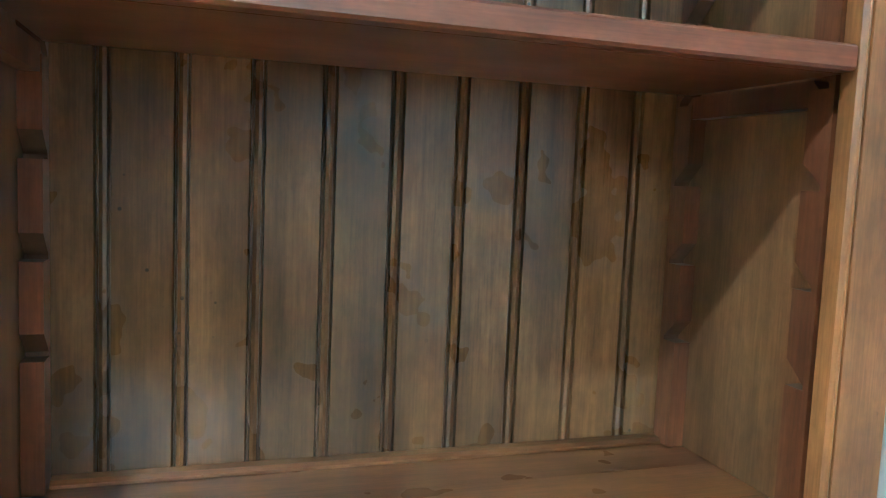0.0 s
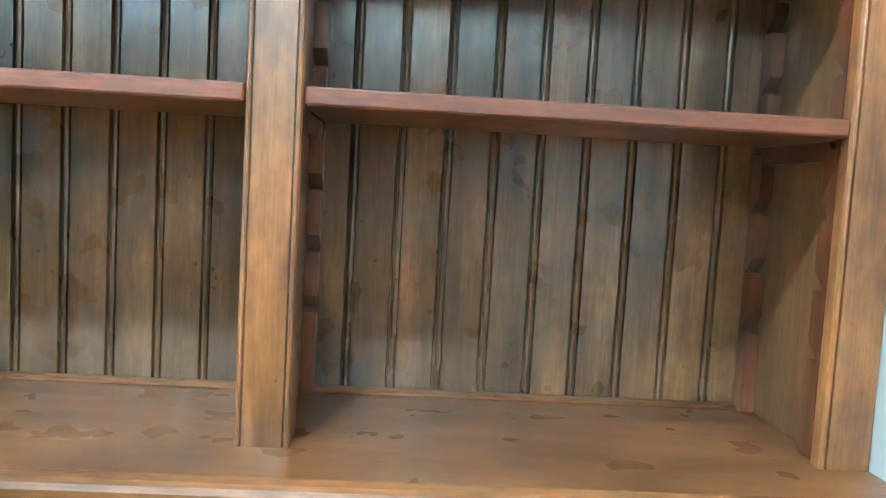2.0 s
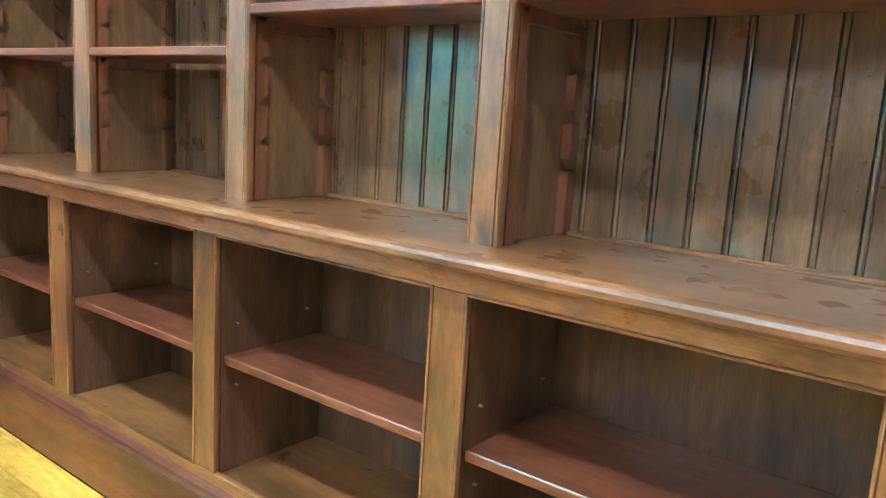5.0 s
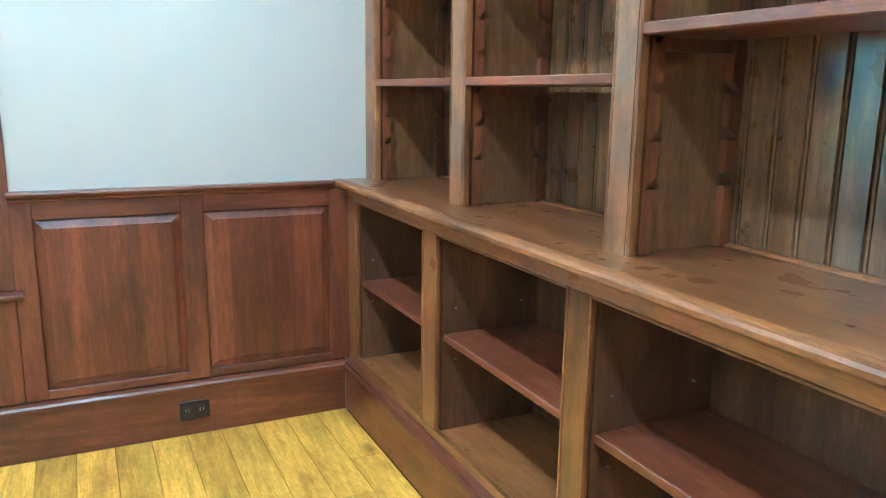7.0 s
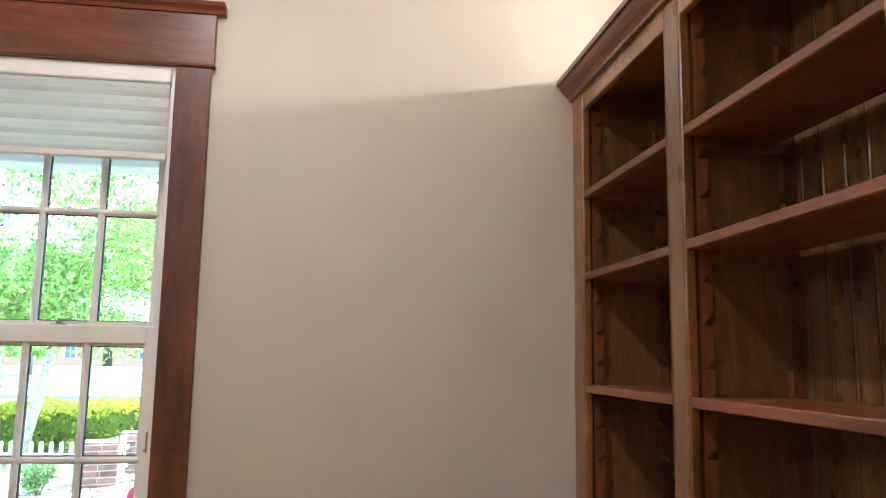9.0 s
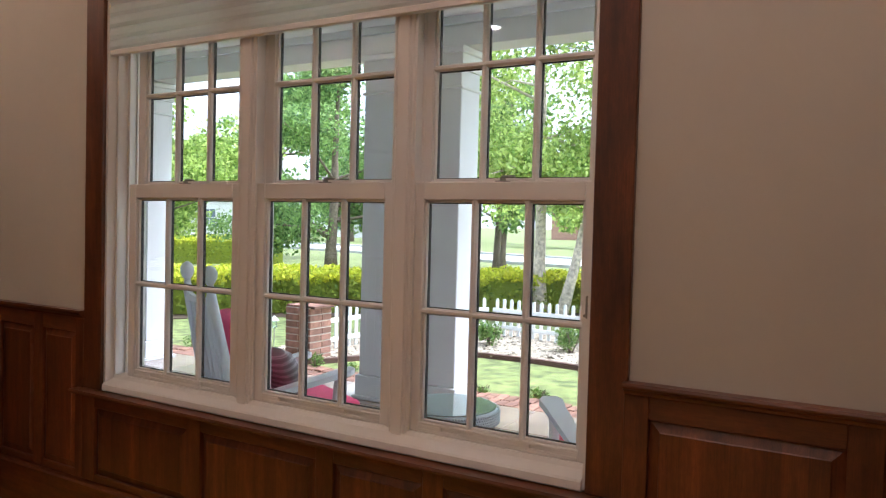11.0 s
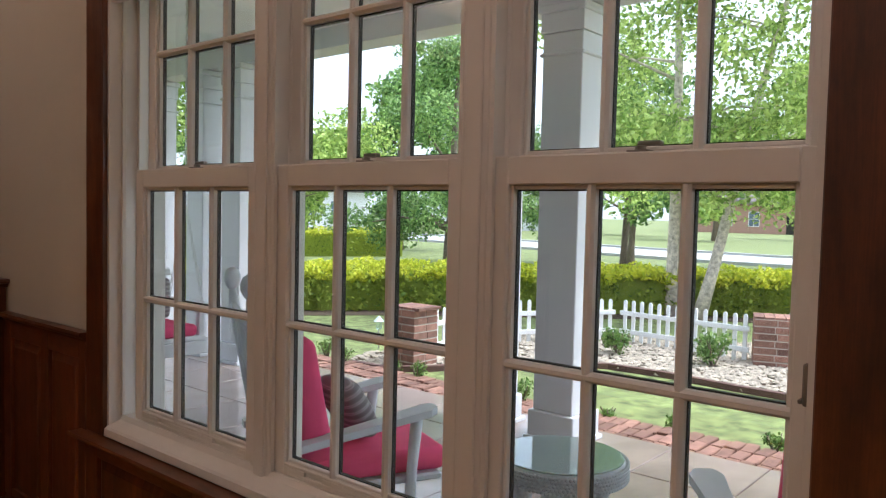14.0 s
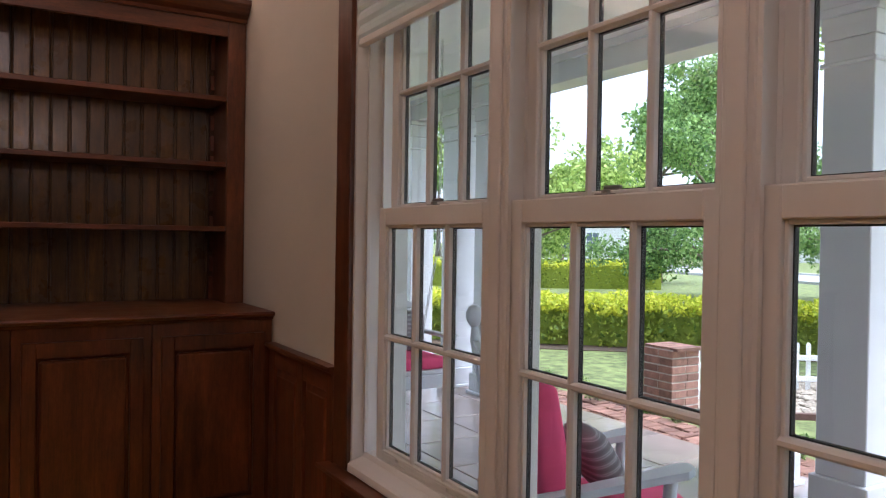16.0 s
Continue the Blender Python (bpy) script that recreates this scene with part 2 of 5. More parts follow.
birch_bark = plain("river_birch_bark", (0.58, 0.50, 0.43), 0.95, 0, 0.45, 16, 0.9, 50)
pink_cloth = plain("pink_canvas", (0.74, 0.085, 0.20), 0.9, 0, 0.08, 20, 0.3, 400)
grey_cloth = plain("grey_striped_cloth", (0.33, 0.30, 0.31), 0.95, 0, 0.15, 30, 0.4, 300)
grey_wood = plain("grey_painted_wood", (0.60, 0.63, 0.67), 0.5, 0, 0.06, 10, 0.06, 80)
wicker = plain("pale_wicker", (0.45, 0.48, 0.50), 0.6, 0, 0.2, 80, 0.5, 200)
_nt = grey_cloth.node_tree
_vec, _r = _coords(_nt, 0.0)
_wv = _n(_nt, "ShaderNodeTexWave", Scale=9.0, Distortion=0.4)
_wv.bands_direction = 'Z'
_nt.links.new(_vec, _wv.inputs["Vector"])
_nt.links.new(_ramp(_nt, _wv.outputs["Fac"], [(0.0, (0.20, 0.185, 0.19)), (0.72, (0.27, 0.25, 0.26)), (0.86, (0.52, 0.50, 0.50)), (1.0, (0.30, 0.28, 0.29))]), _nt.nodes["Principled BSDF"].inputs["Base Color"])
slate_edge = plain("brown_edging", (0.11, 0.055, 0.045), 0.8, 0, 0.2, 15, 0.4, 60)
picket_paint = plain("picket_white", (0.80, 0.80, 0.80), 0.55, 0, 0.05, 8)
house_white = plain("house_white_siding", (0.74, 0.74, 0.74), 0.7, 0, 0.05, 2)
roof_mat = plain("roof_shingles", (0.16, 0.14, 0.13), 0.9, 0, 0.25, 5, 0.5, 20)
dark_pane = plain("far_window_pane", (0.12, 0.16, 0.2), 0.1, 0, 0.1)


def leaves(name, a, b, rough=0.6):
    m, nt, p = _tree(name)
    g = nt.nodes.new("ShaderNodeNewGeometry")
    col = _ramp(nt, g.outputs["Random Per Island"], [(0.0, a), (1.0, b)])
    nt.links.new(col, p.inputs["Base Color"])
    p.inputs["Roughness"].default_value = rough
    tr = nt.nodes.new("ShaderNodeBsdfTranslucent")
    nt.links.new(col, tr.inputs["Color"])
    mx = _n(nt, "ShaderNodeMixShader", Fac=0.42)
    nt.links.new(p.outputs[0], mx.inputs[1])
    nt.links.new(tr.outputs[0], mx.inputs[2])
    nt.links.new(mx.outputs[0], nt.nodes["Material Output"].inputs["Surface"])
    return m


leaf_light = leaves("birch_leaves", (0.13, 0.24, 0.035), (0.62, 0.74, 0.22))
leaf_dark = leaves("oak_leaves", (0.06, 0.14, 0.035), (0.36, 0.52, 0.16))
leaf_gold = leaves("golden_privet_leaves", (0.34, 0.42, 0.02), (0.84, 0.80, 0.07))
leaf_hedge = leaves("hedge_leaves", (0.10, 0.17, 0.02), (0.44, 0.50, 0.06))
leaf_shrub = leaves("shrub_leaves", (0.07, 0.15, 0.03), (0.24, 0.36, 0.08))

glass_mat, _nt, _p = _tree("window_glass")
_g = _n(_nt, "ShaderNodeBsdfGlass", Roughness=0.0, IOR=1.45)
_g.inputs["Color"].default_value = (0.97, 0.99, 0.985, 1)
_nt.links.new(_g.outputs[0], _nt.nodes["Material Output"].inputs["Surface"])
table_glass, _nt, _p = _tree("table_glass")
_p.inputs["Base Color"].default_value = (0.82, 0.95, 0.93, 1)
_p.inputs["Roughness"].default_value = 0.03
_p.inputs["Transmission Weight"].default_value = 0.85


def glow(name, color, strength):
    m, nt, p = _tree(name)
    p.inputs["Emission Color"].default_value = (*color, 1)
    p.inputs["Emission Strength"].default_value = strength
    p.inputs["Base Color"].default_value = (0.8, 0.8, 0.8, 1)
    return m


downlight_glow = glow("downlight_lens", (1.0, 0.90, 0.78), 12.0)
strip_glow = glow("light_strip", (1.0, 0.86, 0.66), 2.0)

# ---- mesh helpers ----


def box(bm, x0, x1, y0, y1, z0, z1, bevel=0.0, seg=1):
    vs = [bm.verts.new((x, y, z)) for z in (z0, z1) for x, y in ((x0, y0), (x1, y0), (x1, y1), (x0, y1))]
    fs = [bm.faces.new([vs[i] for i in f]) for f in
          ((3, 2, 1, 0), (4, 5, 6, 7), (0, 1, 5, 4), (1, 2, 6, 5), (2, 3, 7, 6), (3, 0, 4, 7))]
    if bevel:
        es = {e for f in fs for e in f.edges}
        bmesh.ops.bevel(bm, geom=list(es), offset=bevel, segments=seg, affect='EDGES', profile=0.5)
    return bm


def B(x0, x1, y0, y1, z0, z1, bevel=0.0, seg=1):
    return box(bmesh.new(), x0, x1, y0, y1, z0, z1, bevel, seg)


def prism(bm, pts, a, b, axis):
    """A closed outline drawn out along an axis: for axis x the outline is in y, z; for y in x, z; for z in x, y."""
    def at(p, s):
        return ((s, p[0], p[1]), (p[0], s, p[1]), (p[0], p[1], s))[axis]
    lo = [bm.verts.new(at(p, a)) for p in pts]
    hi = [bm.verts.new(at(p, b)) for p in pts]
    n = len(pts)
    bm.faces.new(lo[::-1])
    bm.faces.new(hi)
    for i in range(n):
        bm.faces.new((lo[i], lo[(i + 1) % n], hi[(i + 1) % n], hi[i]))
    bmesh.ops.recalc_face_normals(bm, faces=bm.faces[:])
    return bm


def dark_grooved(name, pts, a, b, axis, grooves, material, parent):
    """A moulded board with darkened faces: glazing in grooves, painted shade in notches."""
    bm = bmesh.new()
    prism(bm, pts, a, b, axis)
    bm.faces.ensure_lookup_table()
    for i in grooves:
        bm.faces[2 + i].material_index = 1
    me = mesh_of(name, bm, material)
    me.materials.append(glaze_shade)
    return me if parent is None else part(name, me, None, parent)


def tube(bm, pts, radii, sides=8):
    rings = []
    for i, p in enumerate(pts):
        p = Vector(p)
        d = (Vector(pts[min(i + 1, len(pts) - 1)]) - Vector(pts[max(i - 1, 0)])).normalized()
        u = d.orthogonal().normalized() if i == 0 else (rings_u - d * rings_u.dot(d)).normalized()
        rings_u = u
        v = d.cross(u)
        rings.append([bm.verts.new(p + (u * math.cos(k * math.tau / sides) + v * math.sin(k * math.tau / sides)) * radii[i])
                      for k in range(sides)])
    for a, b in zip(rings, rings[1:]):
        for k in range(sides):
            bm.faces.new((a[k], a[(k + 1) % sides], b[(k + 1) % sides], b[k]))
    bm.faces.new(rings[0][::-1])
    bm.faces.new(rings[-1])
    return bm


def lathe(bm, prof, cx, cy, sides=20):
    rings = [[bm.verts.new((cx + r * math.cos(k * math.tau / sides), cy + r * math.sin(k * math.tau / sides), z))
              for k in range(sides)] for r, z in prof]
    for a, b in zip(rings, rings[1:]):
        for k in range(sides):
            bm.faces.new((a[k], a[(k + 1) % sides], b[(k + 1) % sides], b[k]))
    bm.faces.new(rings[0][::-1])
    bm.faces.new(rings[-1])
    return bm


def mesh_of(name, bm, material, smooth=False):
    me = bpy.data.meshes.new(name)
    bm.to_mesh(me)
    bm.free()
    me.materials.append(material)
    if smooth:
        me.polygons.foreach_set("use_smooth", [True] * len(me.polygons))
    return me


def part(name, bm, material, parent=None, label="", smooth=False):
    me = bm if isinstance(bm, bpy.types.Mesh) else mesh_of(name, bm, material, smooth)
    ob = new(name, me)
    if parent is not None:
        ob.parent = parent
    if label:
        tagged(ob, label)
    return ob


def thing(name, label, category, group="", kind="", at=(0, 0, 0)):
    ob = new(name)
    ob.location = at
    return tagged(ob, label, category, group, kind)


def structure(name, bm, material, label, category):
    return tagged(part(name, bm, material), label, category, kind="structure")


# ---- plan ----
FLOOR = -0.012
WX = -3.15            # face of the window wall
SIDE = 0.897          # face of the wall at the other end
CEIL = 3.05
BACK_A, BACK_C = 0.315, -5.27
W0, W1, WB, WT = -3.63, -1.395, 0.63, 2.41      # window opening
OUT = -3.335          # outside face of the window wall

structure("ceiling", B(WX, SIDE, BACK_C, BACK_A + 0.01, CEIL, CEIL + 0.12), ceiling_paint, "smooth white painted plaster ceiling", "ceiling")
wb = bmesh.new()
box(wb, OUT, WX, BACK_C - 0.15, W0, FLOOR - 0.15, CEIL + 0.12)
box(wb, OUT, WX, W1, BACK_A + 0.16, FLOOR - 0.15, CEIL + 0.12)
box(wb, OUT, WX, W0, W1, FLOOR - 0.15, WB - 0.03)
box(wb, OUT, WX, W0, W1, WT + 0.01, CEIL + 0.12)
structure("wall_west", wb, wall_paint, "pale cream painted wall with a wide window opening", "wall")
structure("wall_east", B(SIDE, SIDE + 0.15, BACK_C, BACK_A + 0.01, FLOOR, CEIL + 0.12), wall_paint, "pale painted wall beside the bookcase", "wall")
structure("wall_north", B(WX, SIDE + 0.15, BACK_A + 0.01, BACK_A + 0.16, FLOOR, CEIL + 0.12), wall_paint, "pale painted wall behind the bookcase", "wall")
structure("wall_south", B(WX, SIDE + 0.15, BACK_C - 0.15, BACK_C, FLOOR, CEIL + 0.12), wall_paint, "pale painted wall behind the far bookcase", "wall")
structure_floor = structure("floor", B(WX, SIDE, BACK_C, BACK_A, FLOOR - 0.15, FLOOR - 0.02), soil, "honey yellow pine plank floor with dark knots", "floor")

# ---- bookcase along the north wall ----
ST = [(0.822, 0.895), (0.0, 0.076), (-0.785, -0.71), (-1.58, -1.492), (-2.375, -2.282), (-3.148, -3.042)]
SB = [(0.826, 0.895), (-0.006, 0.070), (-0.79, -0.710), (-1.579, -1.496), (-2.375, -2.280), (-3.1265, -3.030)]
CT = 0.97             # worktop
TOPZ = 2.313
FY = -0.004           # face of the upper stiles
BY = -0.092           # face of the base
BEAD_Y = 0.300

face = thing("bookcase", "amber knotty alder bookcase face frame on the worktop", "bookcase")
for a, b in ST:
    y0, y1 = FY, FY + 0.024
    left, right = a > -3.1, a < 0.8
    pts = [(a, y1)]
    gr = []
    if left:
        gr += [len(pts) + 4]
        pts += [(a, y0 + 0.004), (a + 0.0025, y0 - 0.0005), (a + 0.005, y0 - 0.0015), (a + 0.0075, y0), (a + 0.0085, y0 + 0.004), (a + 0.0100, y0 + 0.004), (a + 0.0108, y0)]
    else:
        pts += [(a, y0 + 0.002), (a + 0.002, y0)]
    if right:
        gr += [len(pts) + 1]
        pts += [(b - 0.0108, y0), (b - 0.0100, y0 + 0.004), (b - 0.0085, y0 + 0.004), (b - 0.0075, y0), (b - 0.005, y0 - 0.0015), (b - 0.0025, y0 - 0.0005), (b, y0 + 0.004)]
    else:
        pts += [(b - 0.002, y0), (b, y0 + 0.002)]
    pts += [(b, y1)]
    dark_grooved("stile", pts, CT, 2.40, 2, gr, knotty[2], face)
part("top_rail", B(-3.042, 0.822, FY + 0.001, FY + 0.023, TOPZ, 2.40, 0.003), knotty[0], face)
cr = bmesh.new()
prism(cr, [(FY, 2.375), (FY - 0.014, 2.375), (FY - 0.016, 2.386), (FY - 0.024, 2.394), (FY - 0.034, 2.402), (FY - 0.046, 2.416),
           (FY - 0.052, 2.428), (FY - 0.062, 2.430), (FY - 0.062, 2.447), (FY, 2.447)], -3.148, 0.895, 0)
part("crown_moulding", cr, cherry[0], face)
part("top_board", B(-3.148, 0.895, FY + 0.024, BEAD_Y + 0.012, 2.39, 2.41), knotty[0], face)

top = thing("worktop", "polished amber knotty wood worktop with rounded nose", "worktop")
for y0, y1 in ((-0.1094, -0.0001), (0.0001, 0.1079), (0.1081, 0.2069), (0.2071, 0.31)):
    part("board", B(-3.148, 0.895, y0, y1, 0.936, CT), worktop_wood, top)
wt = bmesh.new()
prism(wt, [(-0.1095, 0.936), (-0.115, 0.936), (-0.125, 0.938), (-0.140, 0.943), (-0.147, 0.950), (-0.147, 0.960), (-0.142, 0.967),
           (-0.132, 0.970), (-0.1095, 0.970)], -3.148, 0.895, 0)
part("nosing", wt, nosing_wood, top)


def bead_plank(w, h):
    """A beadboard plank: flat board with a rounded bead between two grooves at one edge."""
    t = 0.012
    pts = [(0.0, t), (0.0, 0.006), (0.0018, 0.006), (0.0030, 0.0005), (0.0070, -0.0014), (0.0110, 0.0005), (0.0122, 0.006),
           (0.0142, 0.006), (0.0152, 0.0), (w - 0.002, 0.0), (w, 0.004), (w, t)]
    return dark_grooved("plank", pts, 0, h, 2, (1, 6), beadwood, None)


def notch_strip(z0, z1, facing, depth=0.034):
    """An upright shelf rest with a saw-tooth notch every tenth of a metre, cut into one edge."""
    pts = [(0, z0), (depth, z0), (depth, z1), (0, z1)]
    cut = []
    zs = [1.128 + 0.1037 * k for k in range(-1, 12) if z0 + 0.12 < 1.128 + 0.1037 * k < z1 - 0.04]
    for q in zs[::-1]:
        cut += [(0, q + 0.015), (0.026, q - 0.009), (0.026, q - 0.014), (0, q - 0.014)]
    pts = pts + cut
    if facing > 0:
        pts = [(-p, q) for p, q in pts]
    return pts


def bead_row(x0, x1, z0, z1, parent, back, turn, phase=0.118, pitch=0.0807):
    """Beadboard planks between x0 and x1, their joints in one rhythm along the wall."""
    k = math.ceil((x0 - phase) / pitch)
    cuts = [x0] + [phase + pitch * i for i in range(k, k + 20) if x0 + 0.02 < phase + pitch * i < x1 - 0.02] + [x1]
    whole = bead_plank(pitch - 0.0008, z1 - z0)
    for a, b in zip(cuts, cuts[1:]):
        me = whole if abs(b - a - pitch) < 0.001 else bead_plank(b - a - 0.0008, z1 - z0)
        p = part("plank", me, None, parent)
        p.matrix_basis = pose(b if turn else a, back, z0, 0, 0, 180 if turn else 0)


def bay(x0, x1, shelves, label, phase):
    u = thing("bookcase_bay", label, "bookcase", "bays of the wall bookcase")
    i0, i1 = x0 - 0.026, x1 + 0.028
    for a, b in ((i0 - 0.0105, i0), (i1, i1 + 0.0105)):
        part("side_panel", B(a, b, FY + 0.025, BEAD_Y + 0.012, CT + 0.001, 2.389), side_ply, u)
    bead_row(i0, i1, CT + 0.001, 2.388, u, BEAD_Y, False, phase)
    q = bmesh.new()
    prism(q, [(BEAD_Y - 0.0015, CT + 0.001), (BEAD_Y - 0.020, CT + 0.001), (BEAD_Y - 0.020, CT + 0.005), (BEAD_Y - 0.015, CT + 0.009), (BEAD_Y - 0.0015, CT + 0.010)], i0 + 0.025, i1 - 0.025, 0)
    part("bottom_strip", q, knotty[0], u)
    for a, b in ((i0 + 0.001, i0 + 0.024), (i1 - 0.024, i1 - 0.001)):
        for front in (False, True):
            y = 0.064 if front else BEAD_Y - 0.036
            prof = [(y + p, z) for p, z in notch_strip(CT + 0.002, 2.388, 1 if front else 0)]
            # cut faces of the notches are coloured dark to stand for their shade
            dark_grooved("notched_rest", prof, a, b, 0, [i for i in range(4, len(prof)) if i % 4 != 3], rest_wood, u)
    for z in shelves:
        q = bmesh.new()
        box(q, i0 + 0.026, i1 - 0.026, 0.066, BEAD_Y - 0.038, z - 0.025, z)
        box(q, x0 + 0.002, x1 - 0.002, FY + 0.001, 0.021, z - 0.025, z, 0.003)
        box(q, i0 + 0.026, i1 - 0.026, 0.021, 0.066, z - 0.025, z)
        part("shelf", q, shelf_wood, u, "reddish brown adjustable shelf board")
        for a, b in ((i0 + 0.003, i0 + 0.022), (i1 - 0.022, i1 - 0.003)):
            q = bmesh.new()
            zz = z - 0.0265
            prism(q, [(0.062, zz), (BEAD_Y - 0.034, zz), (BEAD_Y - 0.014, zz - 0.022), (BEAD_Y - 0.014, zz - 0.028),
                      (0.042, zz - 0.028), (0.042, zz - 0.022)], a, b, 0)
            part("cleat", q, rest_wood, u)
    return u


HI, LO = [1.462, 1.737, 2.022], [1.362, 1.737, 2.022]
for k in range(5):
    bay(ST[k + 1][1], ST[k][0], HI if k < 3 else LO,
        "empty knotty alder bookcase bay with beadboard back and shelves", (0.118, -0.129, -1.081, -2.030, -2.837)[k])

base = thing("base_cabinet", "knotty alder face frame of open base cabinets", "cabinet")
for a, b in SB:
    part("stile", B(a, b, BY, BY + 0.022, 0.245, 0.892, 0.003), knotty[2], base)
part("top_rail", B(-3.1265, 0.895, BY + 0.0005, BY + 0.0225, 0.892, 0.9355, 0.002), knotty[0], base)
part("bottom_rail", B(-3.1265, 0.895, BY + 0.0005, BY + 0.0225, 0.205, 0.245, 0.002), knotty[0], base)
part("plinth", B(-3.1265, 0.895, BY - 0.016, BY + 0.01, FLOOR, 0.1745, 0.002), cherry[0], base)
q = bmesh.new()
prism(q, [(BY + 0.0, 0.175), (BY - 0.024, 0.175), (BY - 0.026, 0.186), (BY - 0.018, 0.194), (BY - 0.016, 0.204), (BY - 0.006, 0.214), (BY + 0.0, 0.216)], -3.1265, 0.895, 0)
part("plinth_moulding", q, cherry[0], base)
for k in range(5):
    a, b = SB[k + 1][1], SB[k][0]
    # thin lip round each opening
    for args in ((a, a + 0.006, 0.245, 0.892), (b - 0.006, b, 0.245, 0.892), (a + 0.006, b - 0.006, 0.886, 0.892), (a + 0.006, b - 0.006, 0.245, 0.251)):
        part("opening_bead", B(args[0], args[1], BY - 0.003, BY + 0.012, args[2], args[3], 0.0015), knotty[0 if args[1] - args[0] > 0.1 else 2], base)


def base_unit(x0, x1):
    u = thing("base_cabinet", "open base cabinet with one reddish adjustable shelf", "cabinet", "open base cabinets")
    # sides and back carry the interior's shade in their colour
    for a, b in ((x0 - 0.018, x0), (x1, x1 + 0.018)):
        part("side_panel", B(a, b, BY + 0.0235, 0.295, 0.2, 0.935), shaded_ply, u)
    part("back_panel", B(x0, x1, 0.283, 0.295, 0.2, 0.935), shaded_ply, u)
    part("bottom_panel", B(x0, x1, BY + 0.0235, 0.283, 0.22, 0.240), knotty[0], u)
    part("shelf", B(x0 + 0.003, x1 - 0.003, BY + 0.026, 0.281, 0.545, 0.569, 0.003), shelf_wood, u, "reddish brown shelf board")
    for x, s in ((x0, 1), (x1, -1)):
        for y in (BY + 0.07, 0.22):
            for z in (0.48, 0.65):
                q = bmesh.new()
                tube(q, [(x, y, z), (x + s * 0.008, y, z)], [0.003, 0.003], 6)
                part("shelf_pin", q, steel, u)


for k in range(5):
    base_unit(SB[k + 1][1], SB[k][0])

# ---- panelling on the window wall ----


def panel_run(name, y0, y1, z0, ztop, panels, label, zlo=0.247, zhi=0.868, mat=cherry):
    """A run of framed panelling on the window wall; panels: their spans along the wall."""
    u = thing(name, label, "panelling", kind="structure")
    X = WX + 0.001
    ys = [y0] + [v for p in panels for v in p] + [y1]
    for a, b in zip(ys[::2], ys[1::2]):
        part("stile", B(X, X + 0.022, a, b, z0, ztop, 0.002), mat[2], u)
    for a, b in panels:
        part("rail", B(X, X + 0.0215, a, b, zhi, ztop, 0.002), mat[1], u)
        part("rail", B(X, X + 0.0215, a, b, z0, zlo, 0.002), mat[1], u)
        q = bmesh.new()
        ins = 0.030
        lo = [q.verts.new((X + 0.007, y, z)) for y, z in ((a, zlo), (b, zlo), (b, zhi), (a, zhi))]
        m1 = [q.verts.new((X + 0.009, y, z)) for y, z in ((a + 0.008, zlo + 0.008), (b - 0.008, zlo + 0.008), (b - 0.008, zhi - 0.008), (a + 0.008, zhi - 0.008))]
        m2 = [q.verts.new((X + 0.017, y, z)) for y, z in ((a + ins, zlo + ins), (b - ins, zlo + ins), (b - ins, zhi - ins), (a + ins, zhi - ins))]
        m3 = [q.verts.new((X + 0.020, y, z)) for y, z in ((a + ins + .003, zlo + ins + .003), (b - ins - .003, zlo + ins + .003), (b - ins - .003, zhi - ins - .003), (a + ins + .003, zhi - ins - .003))]
        for A, C in ((lo, m1), (m1, m2), (m2, m3)):
            for i in range(4):
                q.faces.new((A[i], A[(i + 1) % 4], C[(i + 1) % 4], C[i]))
        q.faces.new(m3)
        part("raised_panel", q, panel_wood, u)
    return u


def cap_profile(X, z, out=0.042):
    return [(X, z - 0.034), (X + 0.024, z - 0.034), (X + 0.026, z - 0.026), (X + 0.034, z - 0.020), (X + out, z - 0.016), (X + out + 0.003, z - 0.008), (X + out, z), (X, z)]


def cap(name, y0, y1, z, label, out=0.042, mat=cherry):
    q = bmesh.new()
    prism(q, cap_profile(WX + 0.001, z, out), y0, y1, 1)
    return tagged(part(name, q, mat[1]), label, "trim", kind="structure")


panel_run("panelling_1", -1.292, -0.075, 0.216, 0.932, [(-1.222, -0.737), (-0.657, -0.168)], "reddish cherry raised-panel wainscot below the cream wall")
cap("trim_1", -1.292, -0.1485, 0.967, "reddish cherry wainscot cap moulding")
panel_run("panelling_2", -4.47, -3.745, 0.216, 0.932, [(-4.40, -4.12), (-4.05, -3.80)], "reddish cherry raised-panel wainscot beside the window")
cap("trim_2", -4.47, -3.745, 0.967, "reddish cherry wainscot cap moulding")
panel_run("panelling_3", -3.744, -1.293, 0.216, 0.590, [(-3.66, -3.07), (-2.99, -2.40), (-2.32, -1.95), (-1.87, -1.37)], "reddish cherry raised panels under the window", 0.247, 0.545)
cap("trim_3", -3.775, -1.265, 0.624, "reddish cherry stool moulding under the window", 0.07)
q = bmesh.new()
X = WX + 0.001
prism(q, [(X, FLOOR), (X + 0.016, FLOOR), (X + 0.016, 0.1745), (X + 0.026, 0.176), (X + 0.027, 0.188), (X + 0.019, 0.196), (X + 0.017, 0.206), (X + 0.006, 0.2155), (X, 0.2155)], -4.47, -0.109, 1)
tagged(part("baseboard", q, cherry[1]), "tall reddish cherry baseboard with moulded top", "baseboard", kind="structure")
outlet = thing("wall_outlet", "black duplex outlet set in the cherry baseboard", "outlet")
part("cover_plate", B(X + 0.0165, X + 0.021, -0.781, -0.669, 0.052, 0.126, 0.002), black_plate, outlet)
